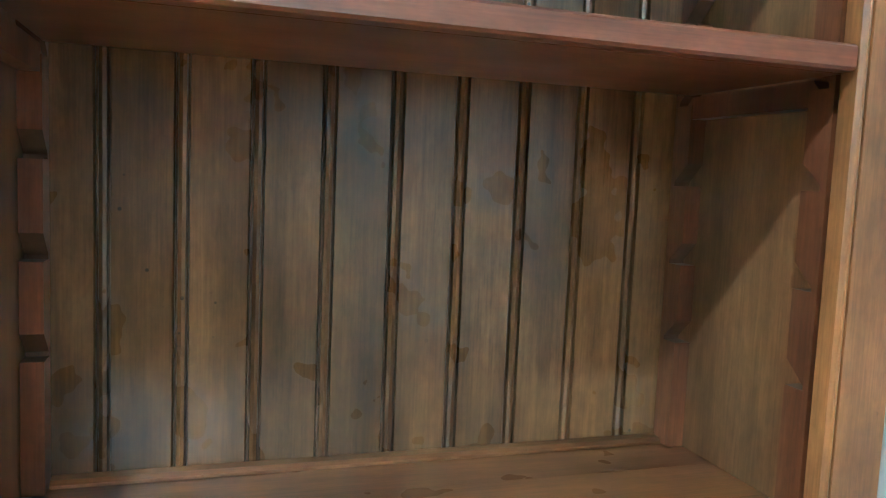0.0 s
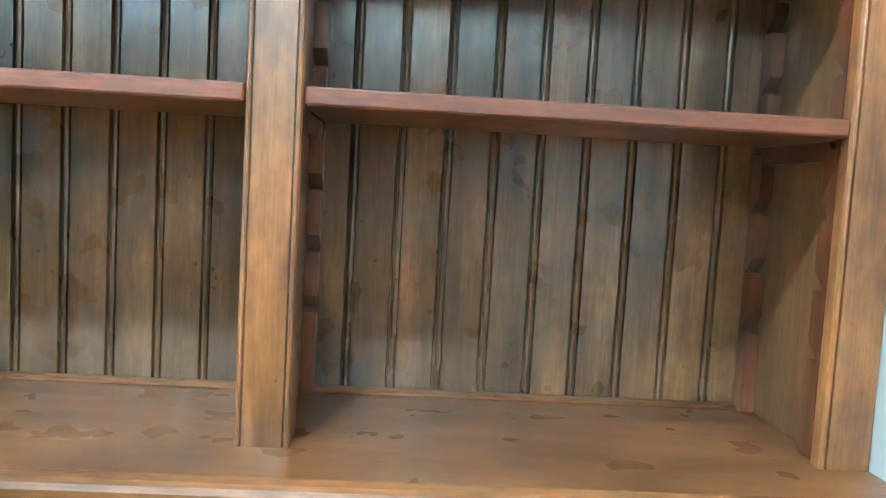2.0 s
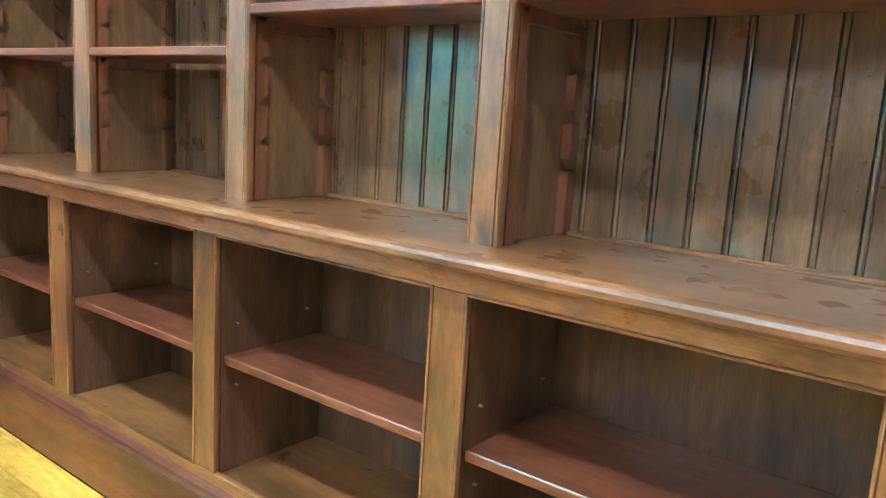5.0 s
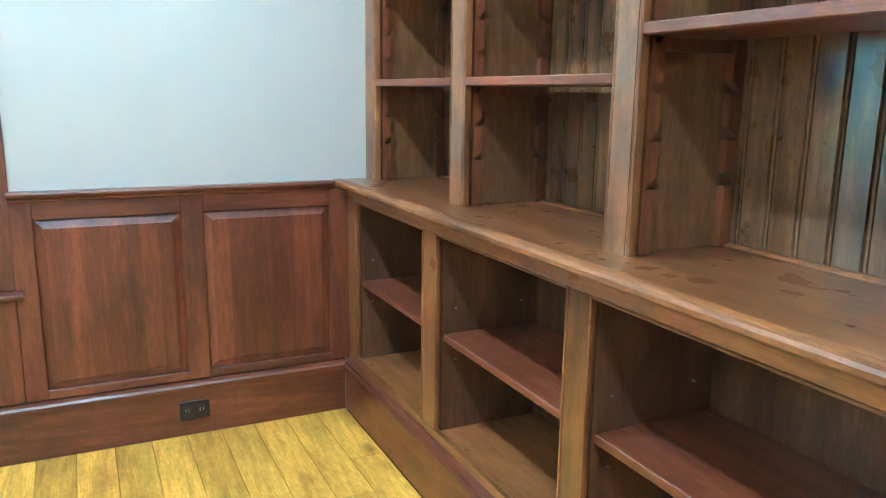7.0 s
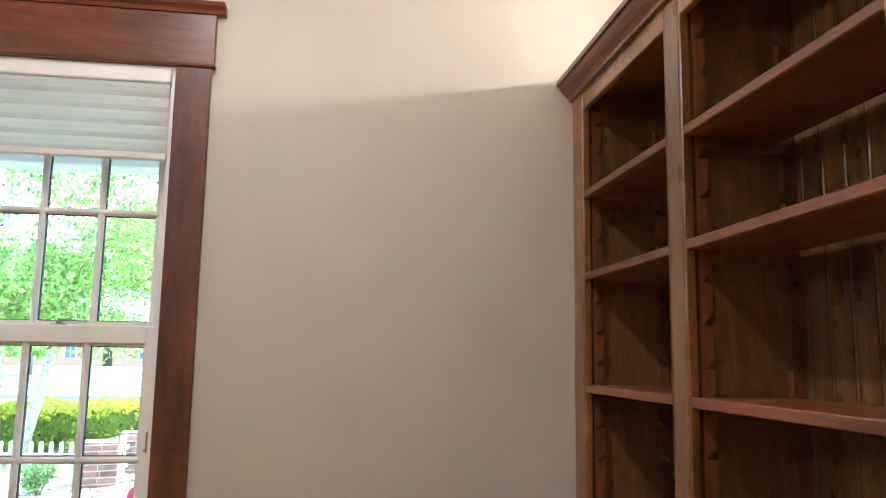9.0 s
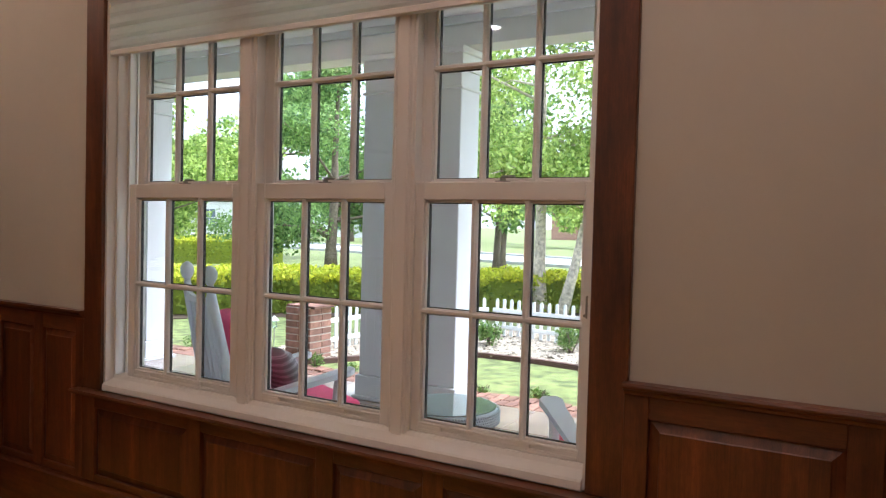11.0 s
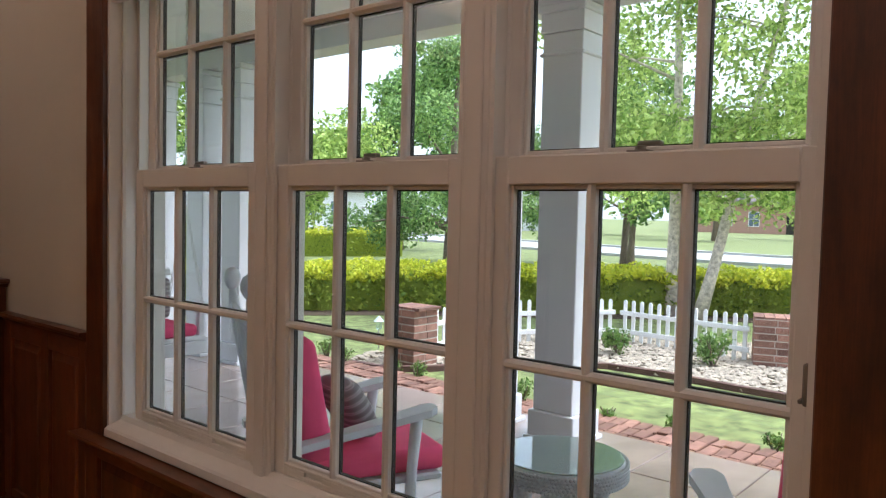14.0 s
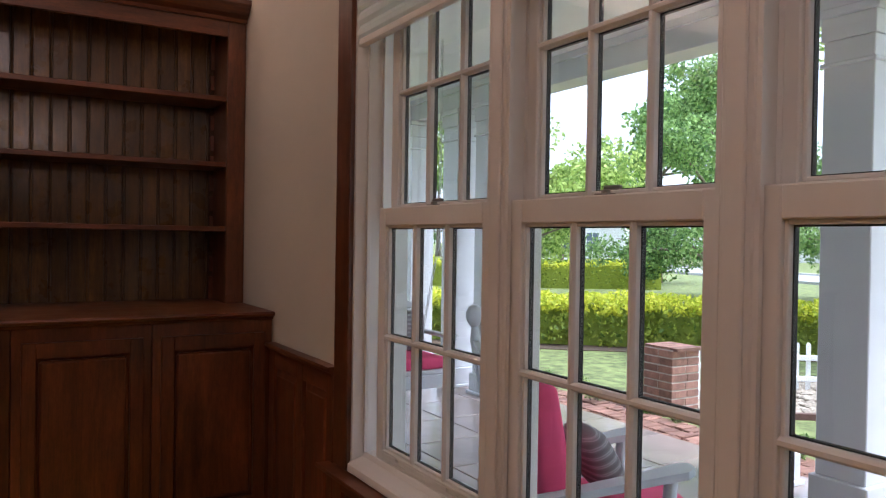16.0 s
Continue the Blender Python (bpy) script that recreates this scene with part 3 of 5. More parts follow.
for y in (-0.752, -0.699):
    part("socket", B(X + 0.021, X + 0.0225, y - 0.016, y + 0.016, 0.072, 0.106, 0.0007), brass_dark, outlet)
    for dy in (-0.006, 0.006):
        part("socket_slot", B(X + 0.0226, X + 0.0232, y + dy - 0.0012, y + dy + 0.0012, 0.084, 0.097), steel, outlet)

# ---- window ----
casing = thing("window_casing", "dark cherry window casing with a moulded head", "window casing", kind="structure")
XC = WX + 0.001
part("side_casing", B(XC, XC + 0.02, -1.40, -1.284, 0.625, WT, 0.003), cherry[2], casing)
part("side_casing", B(XC, XC + 0.02, -3.745, -3.625, 0.625, WT, 0.003), cherry[2], casing)
part("head_casing", B(XC, XC + 0.022, -3.755, -1.275, WT + 0.008, 2.60, 0.003), cherry[1], casing)
q = bmesh.new()
prism(q, [(XC, WT), (XC + 0.028, WT), (XC + 0.031, WT + 0.004), (XC + 0.028, WT + 0.008), (XC, WT + 0.008)], -3.76, -1.27, 1)
part("head_bead", q, cherry[1], casing)
q = bmesh.new()
prism(q, [(XC, 2.600), (XC + 0.028, 2.600), (XC + 0.034, 2.612), (XC + 0.05, 2.622), (XC + 0.055, 2.634), (XC, 2.634)], -3.785, -1.245, 1)
part("head_cap", q, cherry[1], casing)

window = thing("window_1", "white triple double-hung window with divided panes", "window", kind="structure")
q = bmesh.new()
box(q, OUT - 0.01, WX + 0.004, W1 - 0.018, W1 + 0.001, WB, WT)
box(q, OUT - 0.01, WX + 0.004, W0 - 0.001, W0 + 0.018, WB, WT)
box(q, OUT - 0.01, WX + 0.004, W0 + 0.018, W1 - 0.018, WT - 0.03, WT)
for y, d in ((W1 - 0.018, -1), (W0 + 0.018, 1)):
    for xa, xb, w in ((-3.200, -3.186, 0.012), (-3.245, -3.2425, 0.016), (-3.300, -3.287, 0.012)):
        box(q, xa, xb, min(y, y + d * w), max(y, y + d * w), WB + 0.06, WT - 0.03, 0.001)
part("frame", q, white_paint, window)
q = bmesh.new()
prism(q, [(OUT - 0.05, 0.600), (WX + 0.015, 0.626), (WX + 0.022, 0.632), (WX + 0.020, 0.655), (WX + 0.012, 0.661), (-3.185, 0.675), (-3.196, 0.689), (-3.26, 0.689), (OUT - 0.05, 0.650)], W0 + 0.018, W1 - 0.018, 1)
part("window_sill", q, white_paint, window)
UN = [(-3.496, -2.914), (-2.739, -2.178), (-2.018, -1.452)]       # glass spans
LZ, MZ0, MZ1, UZ = (0.724, 1.100, 1.473), 1.480, 1.532, (1.537, 1.918, 2.306)
for a, b in ((-2.914, -2.731), (-2.178, -2.010)):
    c = (a + b) / 2
    q = bmesh.new()
    box(q, -3.31, -3.186, c - 0.036, c + 0.036, 0.665, WT - 0.03, 0.004)
    box(q, -3.186, -3.178, c - 0.022, c + 0.022, 0.665, WT - 0.03, 0.003)
    for d in (-1, 1):
        for xa, xb in ((-3.200, -3.188), (-3.2455, -3.2425)):
            box(q, xa, xb, min(c + d * 0.036, c + d * 0.047), max(c + d * 0.036, c + d * 0.047), 0.690, WT - 0.03, 0.001)
    part("mullion", q, white_paint, window)


black_rubber = plain("black_rubber", (0.012, 0.012, 0.012), 0.6)


def sash(y0, y1, zs, zb, zt, x0, x1, parent, slots):
    """A sash with three by two panes; x1 is its room side."""
    q = bmesh.new()
    s = 0.046
    box(q, x0, x1, y0 - s, y0, zb, zt, 0.003)
    box(q, x0, x1, y1, y1 + s, zb, zt, 0.003)
    if slots:
        # bottom rail with two recessed finger pulls
        box(q, x0, x1 - 0.009, y0, y1, zb, zs[0])
        c, hz = (y0 + y1) / 2, (zs[0] - 0.021, zs[0] - 0.009)
        ys = [y0, c - 0.195, c - 0.125, c + 0.125, c + 0.195, y1]
        box(q, x1 - 0.009, x1, y0, y1, zb, hz[0], 0.002)
        box(q, x1 - 0.009, x1, y0, y1, hz[1], zs[0], 0.002)
        for k in (0, 2, 4):
            box(q, x1 - 0.009, x1, ys[k], ys[k + 1], hz[0], hz[1])
    else:
        box(q, x0, x1, y0, y1, zb, zs[0], 0.003)
    box(q, x0, x1, y0, y1, zs[2], zt, 0.003)
    w = (y1 - y0) / 3
    xm = (x0 + x1) / 2
    for k in (1, 2):
        c = y0 + w * k
        prism(q, [(xm - 0.012, c - 0.010), (x1 - 0.010, c - 0.010), (x1 - 0.003, c - 0.004), (x1 - 0.003, c + 0.004), (x1 - 0.010, c + 0.010), (xm - 0.012, c + 0.010)], zs[0], zs[2], 2)
    c = zs[1]
    prism(q, [(xm - 0.012, c - 0.010), (x1 - 0.010, c - 0.010), (x1 - 0.002, c - 0.004), (x1 - 0.002, c + 0.004), (x1 - 0.010, c + 0.010), (xm - 0.012, c + 0.010)], y0, y1, 1)
    # stepped bead round the glass
    for args in ((y0, y0 + 0.009, zs[0], zs[2]), (y1 - 0.009, y1, zs[0], zs[2]), (y0 + 0.009, y1 - 0.009, zs[2] - 0.009, zs[2]), (y0 + 0.009, y1 - 0.009, zs[0], zs[0] + 0.009)):
        box(q, xm - 0.012, x1 - 0.010, args[0], args[1], args[2], args[3], 0.002)
    so = part("sash", q, white_paint, parent)
    for i in range(3):
        for j in range(2):
            g = part("pane", B(xm - 0.004, xm, y0 + w * i + 0.0015, y0 + w * (i + 1) - 0.0015, zs[j] + 0.0015, zs[j + 1] - 0.0015), glass_mat, so)
            g.visible_shadow = False
    # black glazing spacer round every pane, behind the glass
    q = bmesh.new()
    for i in range(3):
        for j in range(2):
            e = 0.010
            a, b = y0 + w * i + (e if i else 0.009), y0 + w * (i + 1) - (e if i < 2 else 0.009)
            c, d = zs[j] + (e if j else 0.009), zs[j + 1] - (0.009 if j else e)
            for u0, u1, v0, v1 in ((a, a + 0.003, c, d), (b - 0.003, b, c, d), (a + 0.003, b - 0.003, c, c + 0.003), (a + 0.003, b - 0.003, d - 0.003, d)):
                box(q, xm - 0.016, xm - 0.005, u0, u1, v0, v1, 0)
    part("glazing_spacer", q, black_rubber, so)
    return so


for a, b in UN:
    sash(a, b, LZ, 0.6895, MZ1, -3.242, -3.203, window, True)
    sash(a, b, UZ, MZ0 + 0.004, 2.375, -3.285, -3.246, window, False)
    c = (a + b) / 2
    q = bmesh.new()
    box(q, -3.232, -3.207, c - 0.022, c + 0.022, MZ1, MZ1 + 0.004, 0.0015)
    lathe(q, [(0.010, MZ1 + 0.004), (0.010, MZ1 + 0.011), (0.004, MZ1 + 0.013)], -3.222, c, 12)
    box(q, -3.233, -3.217, c - 0.006, c + 0.042, MZ1 + 0.012, MZ1 + 0.021, 0.003)
    part("sash_lock", q, lock_metal, window)

q = bmesh.new()
box(q, -3.160, -3.146, W1 - 0.026, W1 - 0.016, 1.130, 1.196, 0.003)
box(q, -3.156, -3.140, W1 - 0.030, W1 - 0.024, 1.134, 1.142, 0.002)
part("catch", q, lock_metal, window, "small nickel catch")

blind = thing("window_shade", "white fabric shade folded up at the window head", "window shade")
part("head_rail", B(-3.21, -3.140, W0 + 0.02, W1 - 0.022, WT - 0.058, WT - 0.004, 0.006, 2), white_paint, blind)
q = bmesh.new()
front = []
for i in range(5):
    z = WT - 0.06 - i * 0.049
    front += [(-3.152, z), (-3.1455, z - 0.014), (-3.1445, z - 0.034), (-3.150, z - 0.047)]
zl = WT - 0.06 - 4 * 0.049 - 0.047
prism(q, front + [(y - 0.002, z) for y, z in front[::-1]], W0 + 0.022, W1 - 0.024, 1)
part("fabric", q, shade_cloth, blind)
part("bottom_rail", B(-3.175, -3.147, W0 + 0.022, W1 - 0.024, 2.085, 2.108, 0.003), white_paint, blind)

# ---- far bookcase on the south wall ----
CX0, CX1, CY, CBY, CTZ = -3.148, 0.895, -4.955, -4.50, 1.10
far_case = thing("bookcase", "dark cherry face frame of the far bookcase", "bookcase")
CS = [(-3.148, -3.06), (-2.06, -1.97), (-0.97, -0.88), (0.80, 0.895)]
for a, b in CS:
    part("stile", B(a, b, CY - 0.022, CY, CTZ, 2.48, 0.003), cherry[2], far_case)
part("top_rail", B(-3.06, 0.80, CY - 0.021, CY - 0.001, 2.40, 2.48, 0.003), cherry[0], far_case)
q = bmesh.new()
prism(q, [(CY, 2.475), (CY + 0.014, 2.475), (CY + 0.02, 2.492), (CY + 0.045, 2.507), (CY + 0.068, 2.535), (CY + 0.084, 2.548), (CY + 0.084, 2.57), (CY, 2.57)], CX0, CX1, 0)
part("crown_moulding", q, cherry[0], far_case)
part("top_board", B(CX0, CX1, BACK_C + 0.002, CY - 0.022, 2.49, 2.51), cherry[0], far_case)
for (a0, a), (b, b1) in zip(CS, CS[1:]):
    u = thing("bookcase_bay", "dark cherry bookcase bay with empty shelves", "bookcase", "bays of the far bookcase")
    part("side_panel", B(a - 0.018, a, BACK_C + 0.016, CY - 0.0225, CTZ, 2.489), cherry[2], u)
    part("side_panel", B(b, b + 0.018, BACK_C + 0.016, CY - 0.0225, CTZ, 2.489), cherry[2], u)
    bead_row(a, b, CTZ, 2.488, u, BACK_C + 0.016, True)
    for z in (1.476, 1.791, 2.112):
        part("shelf", B(a + 0.002, b - 0.002, BACK_C + 0.03, CY - 0.012, z - 0.025, z, 0.003), cherry[0], u)
    for x0, x1 in ((a + 0.001, a + 0.02), (b - 0.02, b - 0.001)):
        for y in (BACK_C + 0.022, ):
            prof = [(y + 0.0385 - p, z) for p, z in notch_strip(CTZ + 0.002, 2.48, 0)]
            # notch cuts darkened by colour here too, as shade
            dark_grooved("notched_rest", prof, x0, x1, 0, [i for i in range(4, len(prof)) if i % 4 != 3], cherry[2], u)
q = bmesh.new()
prism(q, [(BACK_C + 0.002, CTZ - 0.035), (CBY + 0.012, CTZ - 0.035), (CBY + 0.02, CTZ - 0.022), (CBY + 0.036, CTZ - 0.016), (CBY + 0.040, CTZ - 0.008), (CBY + 0.034, CTZ), (BACK_C + 0.002, CTZ)], CX0, CX1, 0)
tagged(part("worktop", q, cherry[0]), "dark cherry worktop under the far bookcase", "worktop")
nb = 8
wu = (CX1 - CX0) / nb
for k in range(nb):
    a, b = CX0 + wu * k, CX0 + wu * (k + 1)
    u = thing("base_cabinet", "closed dark cherry base cabinet with a raised-panel door", "cabinet", "closed base cabinets")
    part("body", B(a + 0.001, b - 0.001, BACK_C + 0.002, CBY, FLOOR, CTZ - 0.036, 0.002), cherry[2], u)
    q = bmesh.new()
    z0, z1 = 0.24, 1.01
    box(q, a + 0.035, a + 0.085, CBY + 0.001, CBY + 0.02, z0, z1, 0.002)
    box(q, b - 0.085, b - 0.035, CBY + 0.001, CBY + 0.02, z0, z1, 0.002)
    box(q, a + 0.085, b - 0.085, CBY + 0.001, CBY + 0.02, z0, z0 + 0.06, 0.002)
    box(q, a + 0.085, b - 0.085, CBY + 0.001, CBY + 0.02, z1 - 0.06, z1, 0.002)
    d = part("door", q, cherry[2], u)
    part("raised_panel", B(a + 0.093, b - 0.093, CBY + 0.001, CBY + 0.016, z0 + 0.07, z1 - 0.07, 0.012), cherry[2], d)
    part("plinth", B(a + 0.001, b - 0.001, CBY + 0.001, CBY + 0.015, FLOOR, 0.19, 0.004), cherry[0], u)

# ---- lamps ----
for x, y, power in ((-2.1, -1.3, 1.35), (-0.3, -1.3, 1.35), (-1.8, -4.3, 0.05), (0.2, -3.6, 0.05)):
    u = thing("ceiling_light", "round recessed downlight in the white ceiling", "ceiling light", "recessed downlights", at=(x, y, CEIL))
    q = bmesh.new()
    lathe(q, [(0.085, -0.001), (0.085, -0.008), (0.066, -0.010), (0.064, -0.001)], 0, 0, 24)
    part("ring", q, white_paint, u)
    q = bmesh.new()
    lathe(q, [(0.062, -0.002), (0.062, -0.006)], 0, 0, 24)
    part("lens", q, downlight_glow, u)
    lamp("downlight", 'AREA', look((x, y, CEIL - 0.02), (x, y, 0)), power, (1.0, 0.63, 0.46), 0.12)
for y0, y1, z, ahead, power in ((0.16, 0.19, 2.411, -1.0, 4.5), (-5.12, -5.09, 2.511, 1.0, 12.0)):
    u = thing("light_strip", "warm light strip hidden on top of the bookcase", "light strip")
    part("housing", B(-3.0, 0.8, y0, y1, z, z + 0.060, 0.002), white_paint, u)
    part("diffuser", B(-2.99, 0.79, y0 + 0.004, y1 - 0.004, z + 0.0602, z + 0.066), strip_glow, u)
    lamp("cornice_light", 'AREA', look((-1.1, (y0 + y1) / 2, z + 0.074), (-1.1, (y0 + y1) / 2 + ahead, z + 0.9)), power, (1.0, 0.63, 0.41), 3.7, 0.03)

# ---- interior floor boards ----
rng = random.Random(4)
floor_meshes = {}


def floor_plank(x, y, length):
    k = round(length, 2)
    if k not in floor_meshes:
        floor_meshes[k] = mesh_of("plank", B(0.0008, k - 0.0008, 0.0008, 0.1292, -0.019, 0, 0.0012), maple)
    p = part("plank", floor_meshes[k], None, structure_floor)
    p.location = (x, y, FLOOR)


y, row_ends = -0.11, (WX + 0.018, SIDE - 0.002)
while y > -4.6:
    x, first = row_ends[0], True
    while x < row_ends[1] - 0.01:
        L = rng.choice((0.45, 0.7, 0.95)) if first else rng.choice((0.7, 1.0, 1.3))
        left = row_ends[1] - x
        if left - L < 0.35:
            L = left if left < 1.5 else round(left / 2, 2)
        floor_plank(x, y - 0.13, L)
        x, first = x + L, False
    y -= 0.13

# ---- porch ----
PZ, GZ = -0.10, -0.25
porch = structure("porch", B(-6.72, OUT, -9.2, 3.5, GZ - 0.2, PZ - 0.03), mortar, "porch floor of brown stained flagstone squares", "porch")
tile_me = mesh_of("tile", B(0.004, 0.606, 0.004, 0.606, -0.03, 0, 0.004), paver_mat)
for i in range(5):
    for j in range(21):
        t_ = part("tile", tile_me, None, porch)
        t_.matrix_basis = pose(-6.70 + i * 0.65, -9.2 + j * 0.61, PZ) @ Matrix.Diagonal((1.06, 1, 1, 1))
structure("porch_ceiling", B(-6.95, OUT, -9.4, 3.6, 3.02, 3.10), porch_ceiling_paint, "pale blue-grey painted porch ceiling", "ceiling")
beam = bmesh.new()
box(beam, -6.52, -6.26, -9.3, 3.5, 2.79, 3.02, 0.006)
box(beam, -6.26, -6.22, -9.3, 3.5, 2.96, 3.02, 0.006)
box(beam, -6.52, OUT, -9.30, -9.04, 2.79, 3.02, 0.006)
structure("porch_beam", beam, porch_white, "white painted porch beam over the columns", "beam")
# outside of the house wall
sid = bmesh.new()
for k in range(22):
    z = PZ + k * 0.145
    for a, b in ((-9.4, W0 - 0.09), (W1 + 0.09, 3.6)) if 0.5 < z + 0.1 < 2.45 else ((-9.4, 3.6),):
        prism(sid, [(OUT - 0.002, z), (OUT - 0.016, z), (OUT - 0.006, z + 0.145), (OUT - 0.002, z + 0.145)], a, b, 1)
structure("house_siding", sid, porch_white, "white lapped siding on the porch wall", "siding")
structure("outer_wall", B(OUT, OUT + 0.15, BACK_A + 0.17, 3.6, GZ, 3.1), porch_white, "white house wall beside the porch", "wall")
structure("outer_wall_2", B(OUT, OUT + 0.15, -9.4, BACK_C - 0.16, GZ, 3.1), porch_white, "white house wall beside the porch", "wall")
tr = bmesh.new()
for a, b, c, d in ((W0 - 0.09, W0, WB - 0.05, WT + 0.1), (W1, W1 + 0.09, WB - 0.05, WT + 0.1), (W0, W1, WT + 0.01, WT + 0.1)):
    box(tr, OUT - 0.03, OUT - 0.017, a, b, c, d, 0.002)
structure("window_trim_outside", tr, white_paint, "white outside window trim", "trim")


def column(x, y):
    c = thing("porch_column", "square white porch column with a moulded base", "column", "porch columns", at=(x, y, PZ))
    w = 0.15
    part("shaft", B(-w, w, -w, w, 0.20, 2.70, 0.006), porch_white, c)
    part("plinth", B(-w - 0.045, w + 0.045, -w - 0.045, w + 0.045, 0, 0.03, 0.004), porch_white, c)
    part("base_block", B(-w - 0.025, w + 0.025, -w - 0.025, w + 0.025, 0.03, 0.20, 0.006), porch_white, c)
    q = bmesh.new()
    box(q, -w - 0.018, w + 0.018, -w - 0.018, w + 0.018, 2.55, 2.575, 0.008)
    part("neck_band", q, porch_white, c)
    q = bmesh.new()
    box(q, -w - 0.012, w + 0.012, -w - 0.012, w + 0.012, 2.70, 2.83, 0.004)
    box(q, -w - 0.03, w + 0.03, -w - 0.03, w + 0.03, 2.83, 2.885, 0.01)
    part("capital", q, porch_white, c)
    return c


COLX = -6.36
c0 = column(COLX, -3.745)
for y in (-4.375, -7.42, -8.05, -0.07, 0.56):
    copy_thing(c0, pose(COLX, y, PZ))
copy_thing(c0, pose(-3.7, -9.15, PZ))
copy_thing(c0, pose(COLX, -9.05, PZ))

# ---- porch furniture ----


def cushion(bm, x0, x1, y0, y1, z0, z1, r=0.03):
    box(bm, x0, x1, y0, y1, z0, z1, r, 3)
    return bm


def rocking_chair():
    """Faces +x at its own origin, on the floor; arms, turned back posts, slats and long rockers."""
    c = thing("rocking_chair", "grey painted wooden rocking chair with pink cushions", "rocking chair", "porch rocking chairs")
    for s in (-1, 1):
        q = bmesh.new()
        pts = [(-0.52, s * 0.25, 0.10), (-0.35, s * 0.25, 0.045), (-0.1, s * 0.25, 0.022), (0.15, s * 0.25, 0.025), (0.36, s * 0.25, 0.06), (0.44, s * 0.25, 0.09)]
        tube(q, pts, [0.02] * 6, 8)
        part("rocker", q, grey_wood, c, smooth=True)
        q = bmesh.new()
        tube(q, [(-0.27, s * 0.25, 0.05), (-0.27, s * 0.25, 0.35), (-0.32, s * 0.24, 0.62), (-0.415, s * 0.20, 1.06), (-0.42, s * 0.195, 1.12)], [0.022, 0.026, 0.026, 0.024, 0.014], 10)
        part("back_post", q, grey_wood, c, smooth=True)
        q = bmesh.new()
        lathe(q, [(0.012, 1.11), (0.026, 1.125), (0.036, 1.148), (0.036, 1.168), (0.026, 1.19), (0.008, 1.202)], -0.422, s * 0.195, 14)
        part("finial", q, grey_wood, c, smooth=True)
        q = bmesh.new()
        tube(q, [(0.22, s * 0.27, 0.045), (0.22, s * 0.27, 0.2), (0.23, s * 0.27, 0.42), (0.25, s * 0.27, 0.64)], [0.020, 0.026, 0.022, 0.026], 10)
        part("front_post", q, grey_wood, c, smooth=True)
        q = bmesh.new()
        prism(q, [(-0.36, s * 0.255 - 0.03), (0.20, s * 0.275 - 0.045), (0.29, s * 0.275 - 0.055), (0.325, s * 0.275 - 0.03), (0.325, s * 0.275 + 0.03), (0.29, s * 0.275 + 0.055), (0.20, s * 0.275 + 0.045), (-0.36, s * 0.255 + 0.03)], 0.64, 0.668, 2)
        for v in q.verts:
            v.co.z += (v.co.x - 0.25) * 0.19
        part("arm", q, grey_wood, c)
        for z in (0.16, 0.27):
            q = bmesh.new()
            tube(q, [(-0.27, s * 0.25, z), (0.22, s * 0.27, z)], [0.012, 0.012], 8)
            part("side_rung", q, grey_wood, c, smooth=True)
    for z in (0.14, 0.26):
        q = bmesh.new()
        tube(q, [(0.22, -0.27, z), (0.22, 0.27, z)], [0.013, 0.013], 8)
        part("front_rung", q, grey_wood, c, smooth=True)
    part("seat", B(-0.29, 0.38, -0.25, 0.25, 0.37, 0.40, 0.008), grey_wood, c)
    for k in range(5):
        yy = -0.17 + k * 0.085
        q = bmesh.new()
        tube(q, [(-0.30, yy, 0.42), (-0.335, yy * 0.95, 0.66), (-0.412, yy * 0.85, 1.04)], [0.014, 0.016, 0.014], 6)
        part("back_slat", q, grey_wood, c, smooth=True)
    q = bmesh.new()
    prism(q, [(-0.195, 1.01), (0.195, 1.01), (0.195, 1.06), (0.12, 1.045), (0, 1.035), (-0.12, 1.045), (-0.195, 1.06)], -0.428, -0.404, 0)
    part("crest_rail", q, grey_wood, c)
    q = cushion(bmesh.new(), -0.27, 0.41, -0.24, 0.24, 0.402, 0.50, 0.035)
    part("seat_cushion", q, pink_cloth, c, "pink canvas seat cushion", True)
    q = cushion(bmesh.new(), -0.05, 0.07, -0.235, 0.235, 0.0, 0.49, 0.04)
    bmesh.ops.transform(q, matrix=pose(-0.145, 0, 0.47, 0, -11, 0), verts=q.verts)
    part("back_cushion", q, pink_cloth, c, "pink canvas back cushion", True)
    return c


chair = rocking_chair()
chair.matrix_basis = pose(-4.11, -3.515, PZ, 0, 0, 155) @ Matrix.Diagonal((1, 1, 1.05, 1))
chair2 = copy_thing(chair, pose(-4.20, -1.58, PZ, 0, 0, 217.4))
pil = thing("throw_pillow", "dark grey striped throw pillow on the rocking chair", "pillow")
q = bmesh.new()
bmesh.ops.create_uvsphere(q, u_segments=20, v_segments=12, radius=1.0)
for v in q.verts:
    x_, y_, z_ = v.co
    f = 1.0 / max(abs(y_), abs(z_), 0.35) ** 0.55
    v.co = (x_ * 0.06, y_ * f * 0.145, z_ * f * 0.145)
part("pillow_body", q, grey_cloth, pil, smooth=True)
pil.matrix_basis = chair.matrix_basis @ pose(0.045, 0.02, 0.635, 0, -30, 14)


